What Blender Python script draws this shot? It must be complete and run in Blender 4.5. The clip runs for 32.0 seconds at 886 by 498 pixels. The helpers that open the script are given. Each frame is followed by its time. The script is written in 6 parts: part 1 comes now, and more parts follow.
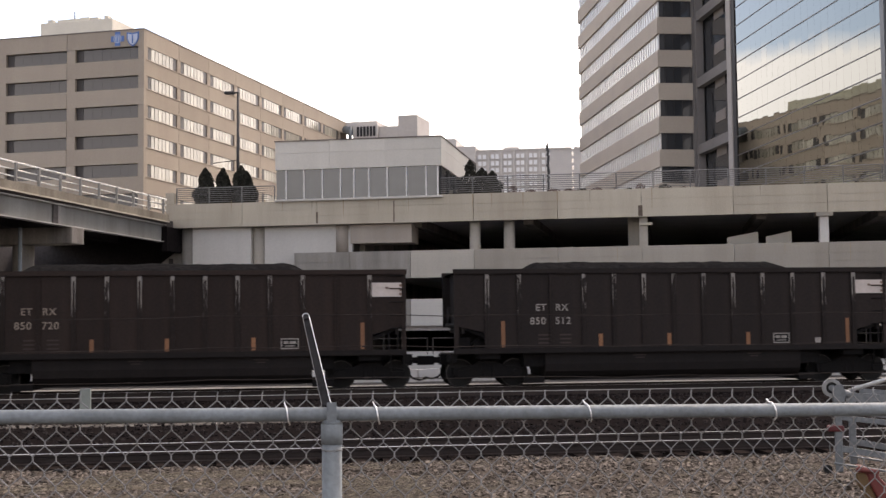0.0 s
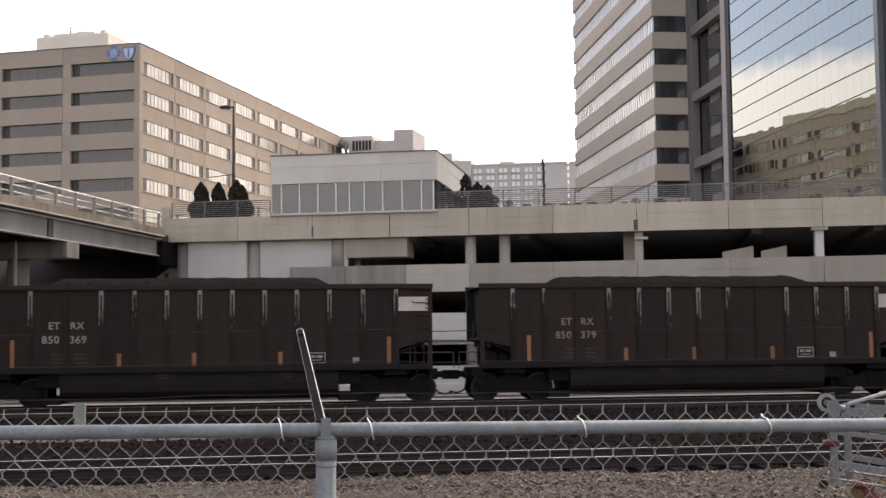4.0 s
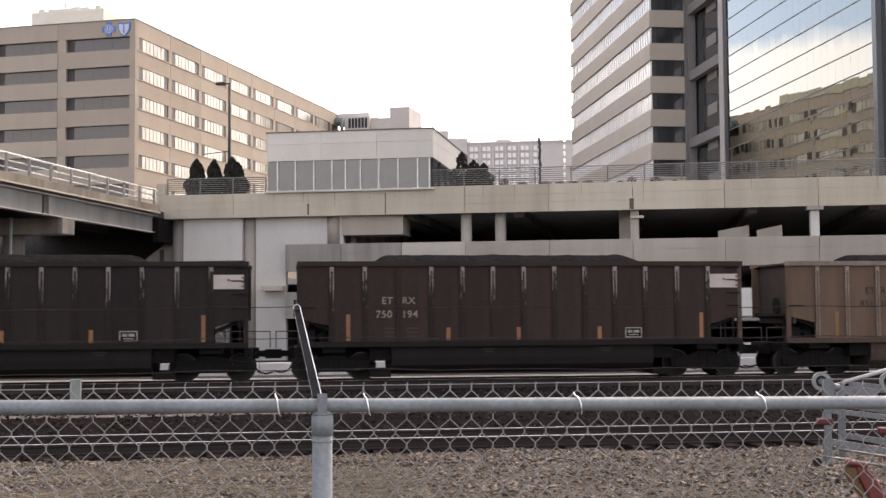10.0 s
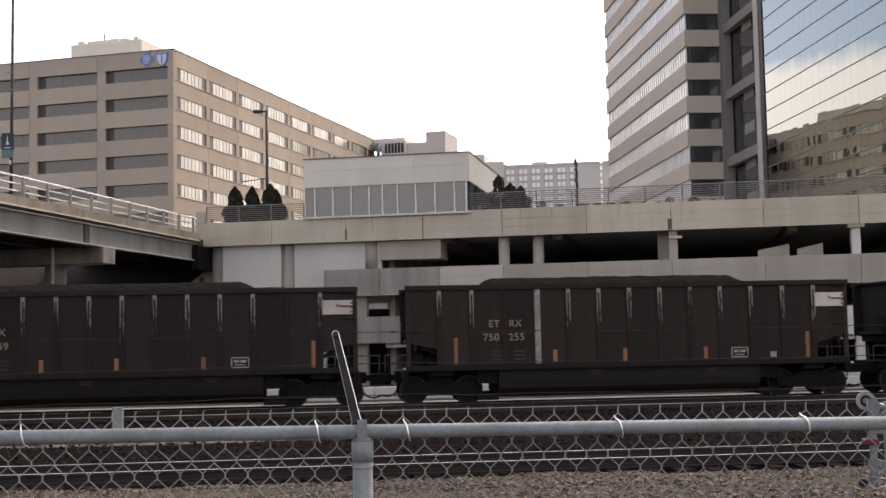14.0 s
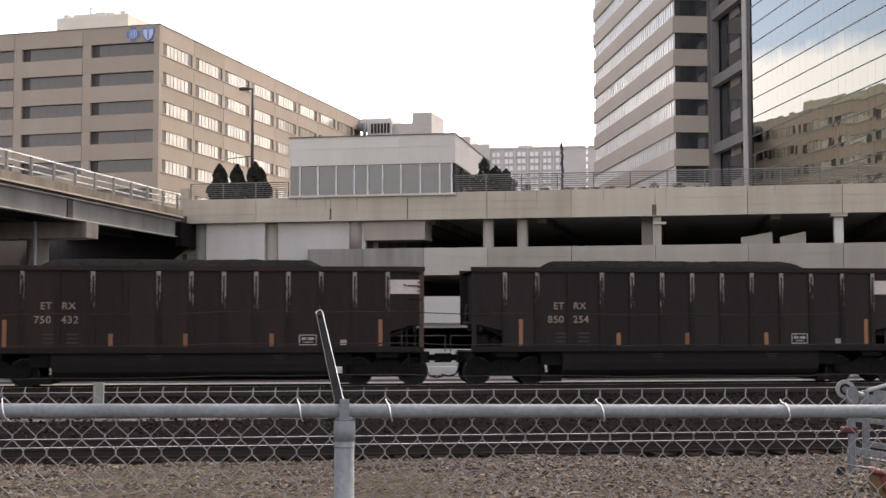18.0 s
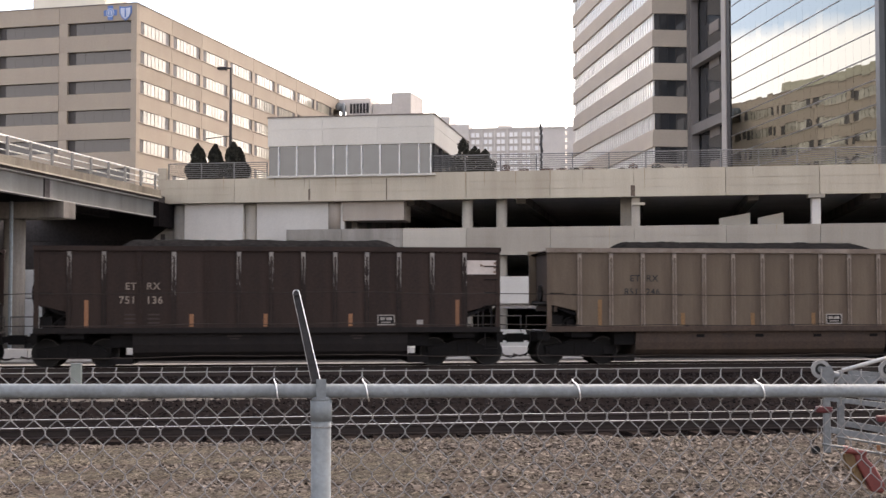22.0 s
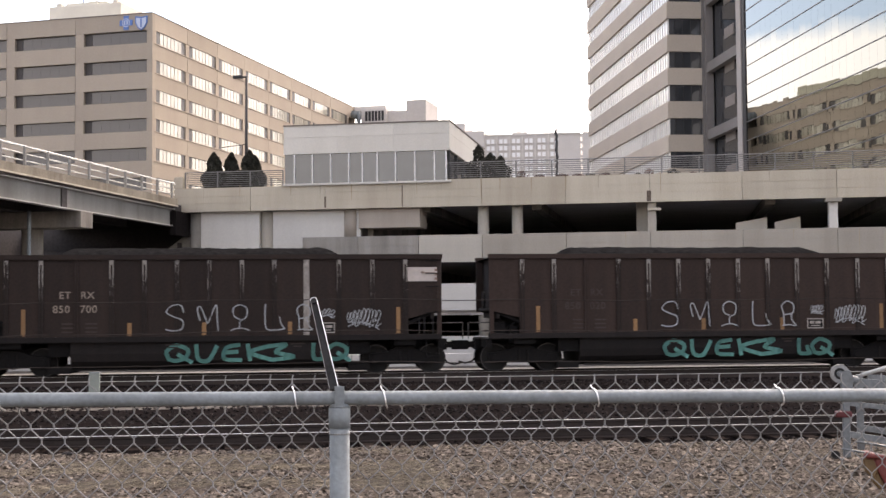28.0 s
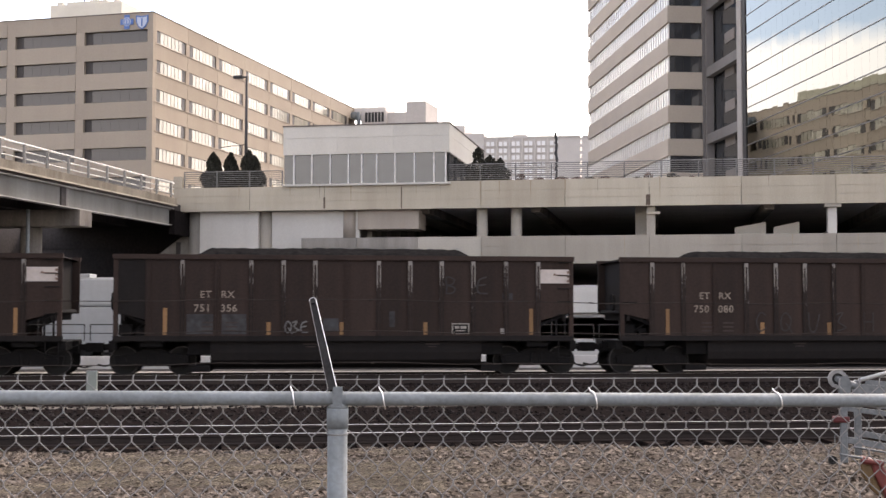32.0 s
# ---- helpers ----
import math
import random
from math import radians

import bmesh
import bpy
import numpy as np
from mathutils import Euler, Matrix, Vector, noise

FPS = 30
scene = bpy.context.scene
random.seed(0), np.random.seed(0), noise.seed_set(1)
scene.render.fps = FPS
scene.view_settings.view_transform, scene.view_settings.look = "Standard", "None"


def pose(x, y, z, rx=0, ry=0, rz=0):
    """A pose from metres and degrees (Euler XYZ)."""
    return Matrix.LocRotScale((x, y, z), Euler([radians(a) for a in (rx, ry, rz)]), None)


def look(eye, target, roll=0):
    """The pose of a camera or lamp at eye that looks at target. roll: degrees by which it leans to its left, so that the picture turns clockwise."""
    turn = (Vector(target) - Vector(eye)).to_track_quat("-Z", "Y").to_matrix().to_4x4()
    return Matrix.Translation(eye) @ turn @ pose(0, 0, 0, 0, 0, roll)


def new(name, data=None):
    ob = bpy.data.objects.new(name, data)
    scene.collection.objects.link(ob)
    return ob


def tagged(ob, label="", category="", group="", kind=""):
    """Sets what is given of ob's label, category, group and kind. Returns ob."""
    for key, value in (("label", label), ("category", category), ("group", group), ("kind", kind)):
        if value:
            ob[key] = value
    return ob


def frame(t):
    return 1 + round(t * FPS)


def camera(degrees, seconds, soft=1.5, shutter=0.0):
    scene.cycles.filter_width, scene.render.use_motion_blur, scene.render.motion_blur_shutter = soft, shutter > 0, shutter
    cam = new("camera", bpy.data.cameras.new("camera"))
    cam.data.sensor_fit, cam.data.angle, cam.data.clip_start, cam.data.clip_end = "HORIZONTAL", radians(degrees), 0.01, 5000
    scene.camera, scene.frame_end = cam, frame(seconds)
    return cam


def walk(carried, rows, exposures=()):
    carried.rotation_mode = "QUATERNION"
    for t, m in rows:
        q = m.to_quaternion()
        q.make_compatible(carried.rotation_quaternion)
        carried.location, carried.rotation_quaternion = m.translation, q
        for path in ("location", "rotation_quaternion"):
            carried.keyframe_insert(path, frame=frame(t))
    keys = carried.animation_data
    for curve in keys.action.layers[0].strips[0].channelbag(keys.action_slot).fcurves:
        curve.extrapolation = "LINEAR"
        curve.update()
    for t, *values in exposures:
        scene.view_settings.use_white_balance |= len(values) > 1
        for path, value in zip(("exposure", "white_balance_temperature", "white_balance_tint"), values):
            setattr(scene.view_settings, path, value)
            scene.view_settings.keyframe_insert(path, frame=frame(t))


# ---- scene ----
# camera: held by hand at eye height behind a chain-link fence
cam = camera(38.82, 32.0, soft=1.5, shutter=0.12)
ROWS = [  # seconds, x, z, pitch, roll, yaw
    (0, 0.002, 1.501, 3.44, 0.59, 0.162),
    (0.5, 0.005, 1.503, 3.29, 0.83, -0.013),
    (1, 0.005, 1.503, 3.21, 0.86, -0.136),
    (1.5, 0.003, 1.502, 3.33, 0.77, -0.108),
    (2, 0.005, 1.503, 3.43, 0.84, -0.053),
    (2.5, 0.005, 1.505, 3.70, 0.81, 0.016),
    (3, 0.010, 1.505, 3.99, 0.86, 0.009),
    (3.5, 0.008, 1.505, 4.13, 0.77, -0.006),
    (5.5, 0.002, 1.502, 3.70, 0.16, -0.111),
    (6, 0.000, 1.501, 3.58, 0.37, -0.088),
    (6.5, 0.001, 1.501, 3.41, 0.51, 0.039),
    (7, 0.002, 1.500, 3.25, 0.66, 0.313),
    (7.5, 0.005, 1.500, 3.16, 0.58, 0.319),
    (8, 0.003, 1.502, 3.21, 0.45, 0.346),
    (8.5, 0.002, 1.500, 3.28, 0.41, 0.246),
    (9, -0.000, 1.500, 3.10, 0.25, 0.000),
    (9.5, 0.003, 1.500, 3.04, 0.46, -0.131),
    (10, 0.002, 1.500, 3.08, 0.36, -0.250),
    (10.5, 0.004, 1.501, 3.04, 0.45, -0.347),
    (11, 0.005, 1.501, 3.02, 0.78, -0.392),
    (11.5, 0.003, 1.502, 3.12, 0.76, -0.347),
    (12, 0.007, 1.502, 3.23, 1.38, -0.253),
    (12.5, 0.008, 1.502, 3.39, 1.13, 0.053),
    (13, 0.009, 1.503, 3.57, 1.49, 0.487),
    (13.5, 0.009, 1.503, 3.84, 1.47, 1.145),
    (14, 0.004, 1.503, 4.18, 1.11, 1.528),
    (14.5, -0.000, 1.506, 4.46, 0.70, 1.764),
    (16.5, -0.001, 1.504, 3.82, 0.27, 1.540),
    (17, -0.002, 1.502, 3.73, 0.07, 1.345),
    (17.5, -0.003, 1.501, 3.53, 0.05, 1.122),
    (18, -0.001, 1.502, 3.33, 0.07, 0.731),
    (18.5, 0.004, 1.505, 3.41, 0.11, 0.564),
    (19, 0.007, 1.505, 3.75, 0.03, 0.443),
    (19.5, 0.002, 1.503, 3.96, -0.32, 0.659),
    (20, 0.002, 1.500, 3.85, -0.20, 0.684),
    (20.5, 0.001, 1.498, 3.44, -0.31, 0.465),
    (21, 0.000, 1.497, 2.93, -0.40, 0.321),
    (21.5, 0.005, 1.498, 2.59, -0.00, -0.017),
    (22, 0.007, 1.501, 2.44, 0.06, -0.220),
    (22.5, 0.005, 1.500, 2.69, -0.07, -0.110),
    (23, 0.004, 1.500, 2.90, -0.12, -0.039),
    (23.5, 0.004, 1.500, 3.01, -0.12, 0.029),
    (24, 0.008, 1.502, 3.13, 0.01, -0.074),
    (24.5, 0.008, 1.503, 3.37, 0.27, -0.140),
    (25, 0.006, 1.498, 3.48, 0.58, 0.051),
    (25.5, 0.007, 1.497, 3.22, 0.91, 0.018),
    (26, 0.007, 1.496, 2.94, 0.82, 0.210),
    (26.5, 0.005, 1.497, 2.64, 0.91, 0.467),
    (28.5, 0.003, 1.500, 2.83, 0.33, 0.543),
    (29, 0.004, 1.497, 2.89, 0.38, 0.655),
    (29.5, 0.001, 1.497, 2.88, 0.21, 0.637),
    (30, -0.000, 1.498, 2.81, 0.25, 0.732),
    (30.5, 0.001, 1.496, 2.74, 0.10, 0.677),
    (31, 0.000, 1.498, 2.74, 0.26, 0.582),
    (31.5, -0.000, 1.499, 2.69, 0.29, 0.574),
    (32, 0.000, 1.498, 2.84, -0.09, 0.442),
]
EXPOSURE = [(0, 0.02), (1, 0.22), (2, 0.27), (3, 0.13), (6, 0.04), (7, 0.18), (9, 0.27), (10, 0.40), (13, 0.18), (14, 0.0), (17, 0.02), (18, 0.20), (20, 0.0), (22, 0.46), (24, 0.36), (25, 0.27), (26, 0.30), (29, 0.52), (32, 0.46)]
walk(cam, [(t, pose(x, 0, z, 90 + p, r, yaw)) for t, x, z, p, r, yaw in ROWS],
     exposures=[(t, e, 7350, 19) for t, e in EXPOSURE])

# ---- light ----
SUN_EL, SUN_AZ = 46, 38          # degrees; azimuth from +y towards +x
world = bpy.data.worlds.new("world")
scene.world = world
world.use_nodes = True
wn, wl = world.node_tree.nodes, world.node_tree.links
bg = wn["Background"]
sky = wn.new("ShaderNodeTexSky")
sky.sky_type = "NISHITA"
sky.sun_disc = False
sky.sun_elevation, sky.sun_rotation = radians(SUN_EL), radians(SUN_AZ)
sky.dust_density = 2.5
tc = wn.new("ShaderNodeTexCoord")
mp = wn.new("ShaderNodeMapping")
mp.inputs["Scale"].default_value = (1.6, 1.6, 4.0)
cn = wn.new("ShaderNodeTexNoise")
cn.inputs["Scale"].default_value, cn.inputs["Detail"].default_value = 1.7, 9
cr = wn.new("ShaderNodeValToRGB")
cr.color_ramp.elements[0].position, cr.color_ramp.elements[1].position = 0.38, 0.52
cr.color_ramp.elements[0].color = (0.34, 0.34, 0.34, 1)      # thin haze in the gaps
mx = wn.new("ShaderNodeMix")
mx.data_type = "RGBA"
wl.new(tc.outputs["Generated"], mp.inputs["Vector"])
wl.new(mp.outputs["Vector"], cn.inputs["Vector"])
# a bank of cloud over the horizon with clearer sky above it
sz, bank, lift = wn.new("ShaderNodeSeparateXYZ"), wn.new("ShaderNodeValToRGB"), wn.new("ShaderNodeMath")
wl.new(tc.outputs["Generated"], sz.inputs[0])
wl.new(sz.outputs["Z"], bank.inputs["Fac"])
for i, (at, v) in enumerate(((0.0, 0.85), (0.178, 0.80), (0.222, 0.33), (0.42, 0.36), (0.62, 0.5))):
    el = bank.color_ramp.elements[i] if i < 2 else bank.color_ramp.elements.new(at)
    el.position, el.color = at, (v, v, v, 1)
lift.operation = "MULTIPLY_ADD"
lift.inputs[1].default_value, lift.inputs[2].default_value = 1.0, -0.5
wl.new(bank.outputs["Color"], lift.inputs[0])
raised = wn.new("ShaderNodeMath")
wl.new(cn.outputs["Fac"], raised.inputs[0])
wl.new(lift.outputs[0], raised.inputs[1])
wl.new(raised.outputs[0], cr.inputs["Fac"])
wl.new(cr.outputs["Color"], mx.inputs[0])
clear = wn.new("ShaderNodeHueSaturation")
clear.inputs["Saturation"].default_value, clear.inputs["Value"].default_value = 1.6, 1.9
wl.new(sky.outputs["Color"], clear.inputs["Color"])
wl.new(clear.outputs["Color"], mx.inputs[6])
# clouds: the sky's own brightness, bleached
hz = wn.new("ShaderNodeHueSaturation")
hz.inputs["Saturation"].default_value, hz.inputs["Value"].default_value = 0.09, 2.7
wl.new(sky.outputs["Color"], hz.inputs["Color"])
wl.new(hz.outputs["Color"], mx.inputs[7])
wl.new(mx.outputs[2], bg.inputs["Color"])
bg.inputs["Strength"].default_value = 0.161
sun = new("sun", bpy.data.lights.new("sun", "SUN"))
sun.data.energy, sun.data.angle, sun.data.color = 1.5, radians(14), (1.0, 0.94, 0.86)
se, sa = radians(SUN_EL), radians(SUN_AZ)
sun.matrix_world = look((0, 0, 90), (-90 * math.cos(se) * math.sin(sa), -90 * math.cos(se) * math.cos(sa), 90 - 90 * math.sin(se)))
scene.view_settings.exposure = 0.0


# ---- materials ----
def mat(name, color, rough=0.7, metal=0.0, var=0.25, fine=40.0, coarse=1.2, bump=0.15, dist=0.01, stain=None, amount=0.35,
        streak=False, coord="Object", per=0.06, spec=None, crest=None):
    """A surface with grain at two scales, stains of a second colour, a little change from piece to piece, and relief."""
    m = bpy.data.materials.new(name)
    m.use_nodes = True
    n, l = m.node_tree.nodes, m.node_tree.links
    b = n["Principled BSDF"]
    c = n.new("ShaderNodeTexCoord")
    src = c.outputs[coord]
    if streak:
        mpg = n.new("ShaderNodeMapping")
        mpg.inputs["Scale"].default_value = (1, 1, 0.12)
        l.new(src, mpg.inputs["Vector"])
        src2 = mpg.outputs["Vector"]
    else:
        src2 = src
    a1, a2 = n.new("ShaderNodeTexNoise"), n.new("ShaderNodeTexNoise")
    a1.inputs["Scale"].default_value, a1.inputs["Detail"].default_value = fine, 4
    a2.inputs["Scale"].default_value, a2.inputs["Detail"].default_value = coarse, 6
    a2.inputs["Roughness"].default_value = 0.65
    l.new(src, a1.inputs["Vector"])
    l.new(src2, a2.inputs["Vector"])
    r2 = n.new("ShaderNodeValToRGB")
    r2.color_ramp.elements[0].position, r2.color_ramp.elements[1].position = 0.38, 0.68
    l.new(a2.outputs["Fac"], r2.inputs["Fac"])
    st = n.new("ShaderNodeMix")
    st.data_type = "RGBA"
    sc = stain if stain else tuple(x * 0.55 for x in color)
    st.inputs[6].default_value, st.inputs[7].default_value = (*color, 1), (*sc, 1)
    k = n.new("ShaderNodeMath")
    k.operation = "MULTIPLY"
    k.inputs[1].default_value = amount
    l.new(r2.outputs["Color"], k.inputs[0])
    l.new(k.outputs[0], st.inputs[0])
    oi = n.new("ShaderNodeObjectInfo")
    ad = n.new("ShaderNodeMapRange")
    ad.inputs["To Min"].default_value, ad.inputs["To Max"].default_value = 1 - per, 1 + per
    l.new(oi.outputs["Random"], ad.inputs["Value"])
    gr = n.new("ShaderNodeMapRange")
    gr.inputs["From Min"].default_value, gr.inputs["From Max"].default_value = 0.25, 0.75
    gr.inputs["To Min"].default_value, gr.inputs["To Max"].default_value = 1 - var, 1 + var
    l.new(a1.outputs["Fac"], gr.inputs["Value"])
    mu = n.new("ShaderNodeMath")
    mu.operation = "MULTIPLY"
    l.new(gr.outputs["Result"], mu.inputs[0])
    l.new(ad.outputs["Result"], mu.inputs[1])
    hs = n.new("ShaderNodeHueSaturation")
    l.new(st.outputs[2], hs.inputs["Color"])
    l.new(mu.outputs[0], hs.inputs["Value"])
    l.new(hs.outputs["Color"], b.inputs["Base Color"])
    b.inputs["Roughness"].default_value, b.inputs["Metallic"].default_value = rough, metal
    b.inputs["Specular IOR Level"].default_value = (0.0 if rough >= 0.9 else 0.4) if spec is None else spec
    if crest:
        # paint rubbed off towards a height z0 to z1, in streaks
        col, z0, z1 = crest
        sp, mr, cm = n.new("ShaderNodeSeparateXYZ"), n.new("ShaderNodeMapRange"), n.new("ShaderNodeMath")
        l.new(c.outputs["Object"], sp.inputs[0])
        mr.inputs["From Min"].default_value, mr.inputs["From Max"].default_value = z0, z1
        l.new(sp.outputs["Z"], mr.inputs["Value"])
        cm.operation = "ADD"
        up = n.new("ShaderNodeMapRange")
        up.inputs["To Min"].default_value, up.inputs["To Max"].default_value = 0.16, 0.44
        l.new(oi.outputs["Random"], up.inputs["Value"])
        l.new(up.outputs["Result"], mr.inputs["To Max"])
        mr.inputs["To Min"].default_value = -0.20
        wm = n.new("ShaderNodeMapping")
        wm.inputs["Scale"].default_value = (3.4, 1, 0.26)
        ofs = n.new("ShaderNodeVectorMath")
        ofs.operation = "MULTIPLY_ADD"
        ofs.inputs[1].default_value = (9, 9, 9)
        l.new(oi.outputs["Random"], ofs.inputs[0])
        l.new(c.outputs["Object"], ofs.inputs[2])
        l.new(ofs.outputs[0], wm.inputs["Vector"])
        a3 = n.new("ShaderNodeTexNoise")
        a3.inputs["Scale"].default_value, a3.inputs["Detail"].default_value = 13, 5
        l.new(wm.outputs["Vector"], a3.inputs["Vector"])
        l.new(a3.outputs["Fac"], cm.inputs[0])
        l.new(mr.outputs["Result"], cm.inputs[1])
        st2 = n.new("ShaderNodeValToRGB")
        st2.color_ramp.elements[0].position, st2.color_ramp.elements[1].position = 0.60, 0.68
        l.new(cm.outputs[0], st2.inputs["Fac"])
        m3 = n.new("ShaderNodeMix")
        m3.data_type = "RGBA"
        l.new(st2.outputs["Color"], m3.inputs[0])
        l.new(hs.outputs["Color"], m3.inputs[6])
        m3.inputs[7].default_value = (*col, 1)
        l.new(m3.outputs[2], b.inputs["Base Color"])
    if bump:
        bp = n.new("ShaderNodeBump")
        bp.inputs["Strength"].default_value, bp.inputs["Distance"].default_value = bump, dist
        l.new(a1.outputs["Fac"], bp.inputs["Height"])
        l.new(bp.outputs["Normal"], b.inputs["Normal"])
    return m


def glass(name, color, rough=0.03, metal=0.0, spec=0.9, wave=0.0):
    m = bpy.data.materials.new(name)
    m.use_nodes = True
    n, l = m.node_tree.nodes, m.node_tree.links
    b = n["Principled BSDF"]
    b.inputs["Base Color"].default_value = (*color, 1)
    b.inputs["Roughness"].default_value, b.inputs["Metallic"].default_value = rough, metal
    b.inputs["Specular IOR Level"].default_value = spec
    if wave:
        c, a, bp = n.new("ShaderNodeTexCoord"), n.new("ShaderNodeTexNoise"), n.new("ShaderNodeBump")
        a.inputs["Scale"].default_value = 0.9
        bp.inputs["Strength"].default_value, bp.inputs["Distance"].default_value = wave, 0.01
        l.new(c.outputs["Object"], a.inputs["Vector"])
        l.new(a.outputs["Fac"], bp.inputs["Height"])
        l.new(bp.outputs["Normal"], b.inputs["Normal"])
    return m


CONC = mat("concrete", (0.49, 0.445, 0.362), 0.9, var=0.09, fine=16, coarse=0.6, stain=(0.35, 0.30, 0.235), amount=0.6, streak=True)
# weathered grey concrete; on the wing wall its tone stands for shade
CONC_DULL = mat("weathered_shaded_concrete", (0.33, 0.31, 0.28), 0.92, var=0.1, fine=14, coarse=0.7, stain=(0.12, 0.11, 0.10), amount=0.6, streak=True)
CONC_LIGHT = mat("pale_parapet_concrete", (0.47, 0.44, 0.385), 0.9, var=0.09, fine=16, coarse=0.6, stain=(0.34, 0.31, 0.27), amount=0.5, streak=True)
CONC_LOW = mat("grey_parapet_concrete", (0.365, 0.335, 0.29), 0.9, var=0.09, fine=16, coarse=0.6, stain=(0.26, 0.235, 0.20), amount=0.6, streak=True)
# stained concrete of the piers; its dark tone also serves shaded garage parts
CONC_DARK = mat("stained_shaded_concrete", (0.31, 0.28, 0.245), 0.92, var=0.12, fine=12, coarse=0.9, stain=(0.10, 0.09, 0.082), amount=0.8, streak=True)
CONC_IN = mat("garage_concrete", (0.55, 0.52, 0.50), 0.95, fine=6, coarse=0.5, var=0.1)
# parapet concrete darkened in colour for the shade below the fascia
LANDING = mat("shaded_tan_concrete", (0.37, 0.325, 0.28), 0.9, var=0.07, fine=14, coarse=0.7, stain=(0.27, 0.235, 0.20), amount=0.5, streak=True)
# dark colour that stands for shade under the bridge and in openings
SHADE_DARK = mat("shaded_underside_dark", (0.085, 0.077, 0.075), 0.95, fine=6, coarse=0.5, var=0.2)
WHITE_PANEL = mat("white_precast", (0.58, 0.56, 0.52), 0.8, fine=12, coarse=0.4, var=0.05, stain=(0.42, 0.40, 0.37), amount=0.4, streak=True)
CREAM = mat("cream_panel", (0.585, 0.56, 0.505), 0.75, fine=14, coarse=0.5, var=0.06, stain=(0.45, 0.42, 0.37), amount=0.3, streak=True)
BEIGE = mat("beige_precast", (0.425, 0.365, 0.298), 0.9, fine=4, coarse=0.25, var=0.05, stain=(0.345, 0.285, 0.238), amount=0.4, streak=True)
TOWER_STONE = mat("tower_precast", (0.475, 0.415, 0.345), 0.85, fine=4, coarse=0.25, var=0.05, stain=(0.40, 0.345, 0.295), amount=0.4)
FAR_WALL = mat("far_masonry", (0.60, 0.565, 0.53), 0.9, fine=2, coarse=0.2, var=0.06, amount=0.2)
GREY_STONE = mat("grey_stone", (0.20, 0.185, 0.175), 0.8, fine=5, coarse=0.4, var=0.06)
ROOFING = mat("roof_gravel", (0.35, 0.33, 0.30), 0.95, fine=3, coarse=0.3)
# dark tan holds both lichen and the railing's shadow on the kerb
KERB_OLD = mat("mossy_shaded_kerb_concrete", (0.262, 0.232, 0.186), 0.92, var=0.15, fine=12, coarse=0.8, stain=(0.12, 0.10, 0.08), amount=0.8, streak=True)
FRAME_WHITE = mat("white_window_frame", (0.78, 0.77, 0.75), 0.5, fine=20)
COPING = mat("coping_metal", (0.15, 0.125, 0.11), 0.6, metal=0.3)
MULLION = mat("painted_aluminium", (0.55, 0.55, 0.54), 0.5, metal=0.2, fine=20)
DARK_METAL = mat("dark_metal", (0.035, 0.034, 0.035), 0.55, metal=0.2, fine=20)
RAIL_METAL = mat("deck_railing_metal", (0.20, 0.20, 0.20), 0.5, metal=0.5, fine=15)
RAIL_LIGHT = mat("bridge_railing_metal", (0.70, 0.69, 0.65), 0.45, metal=0.2, fine=15)
RAIL_POST = mat("bridge_post_paint", (0.215, 0.205, 0.19), 0.6, fine=15)
PENTHOUSE = mat("pale_yellow_panel", (0.63, 0.60, 0.52), 0.8, fine=6, coarse=0.4, var=0.05, amount=0.2)
# paler than the girder web, with darker blotches
GIRDER_EDGE = mat("pale_flange_paint", (0.44, 0.425, 0.40), 0.65, var=0.1, fine=12, coarse=0.8, stain=(0.22, 0.20, 0.18), amount=0.7)
GIRDER = mat("girder_paint", (0.195, 0.195, 0.182), 0.7, spec=0.2, var=0.08, fine=12, coarse=0.5, stain=(0.10, 0.092, 0.082), amount=0.7, streak=True)
GALV = mat("galvanized_steel", (0.212, 0.237, 0.249), 0.62, metal=0.1, spec=0.3, var=0.15, fine=60, coarse=7, stain=(0.135, 0.15, 0.155), amount=0.7)
WIRE = mat("galvanized_wire", (0.225, 0.22, 0.215), 0.5, metal=0.4, var=0.2, fine=30, coarse=5)
ALU = mat("bright_aluminium", (0.80, 0.80, 0.80), 0.3, metal=0.6, fine=50)
BARB = mat("rusty_wire", (0.035, 0.030, 0.028), 0.9, fine=60)
ARM = mat("pressed_steel_arm", (0.024, 0.023, 0.024), 0.7, spec=0.2, var=0.3, fine=60, coarse=12, stain=(0.055, 0.055, 0.056), amount=0.5)
GLASS_DARK = glass("tinted_glass", (0.035, 0.038, 0.042), 0.05)
GLASS_TEAL = mat("teal_tinted_glass", (0.050, 0.062, 0.069), 0.08, per=0.16, var=0.10, fine=1.5, coarse=0.5, bump=0.02, spec=0.8, amount=0.3)
GLASS_GREY = glass("grey_glass", (0.055, 0.053, 0.055), 0.10, spec=0.5)
# pale base colour holds the sky's reflection; the panes hardly mirror
GLASS_PALE = mat("sky_toned_glass", (0.365, 0.34, 0.275), 0.16, metal=0.06, per=0.24, var=0.05, fine=3, coarse=0.4, bump=0, amount=0.12)
GLASS_MIRROR = glass("mirror_glass", (0.262, 0.278, 0.262), 0.012, metal=1.0, wave=0.10)
BLINDS = mat("white_blinds_behind_glass", (0.95, 0.93, 0.88), 0.20, metal=0.35, var=0.05, fine=3, coarse=0.3, bump=0, amount=0.12)
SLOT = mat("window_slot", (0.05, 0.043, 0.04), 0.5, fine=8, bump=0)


def zone_ground():
    """Lot beyond the tracks: worn pale asphalt."""
    return mat("worn_asphalt", (0.055, 0.053, 0.052), 0.95, fine=5, coarse=0.15, stain=(0.05, 0.05, 0.05), amount=0.5)


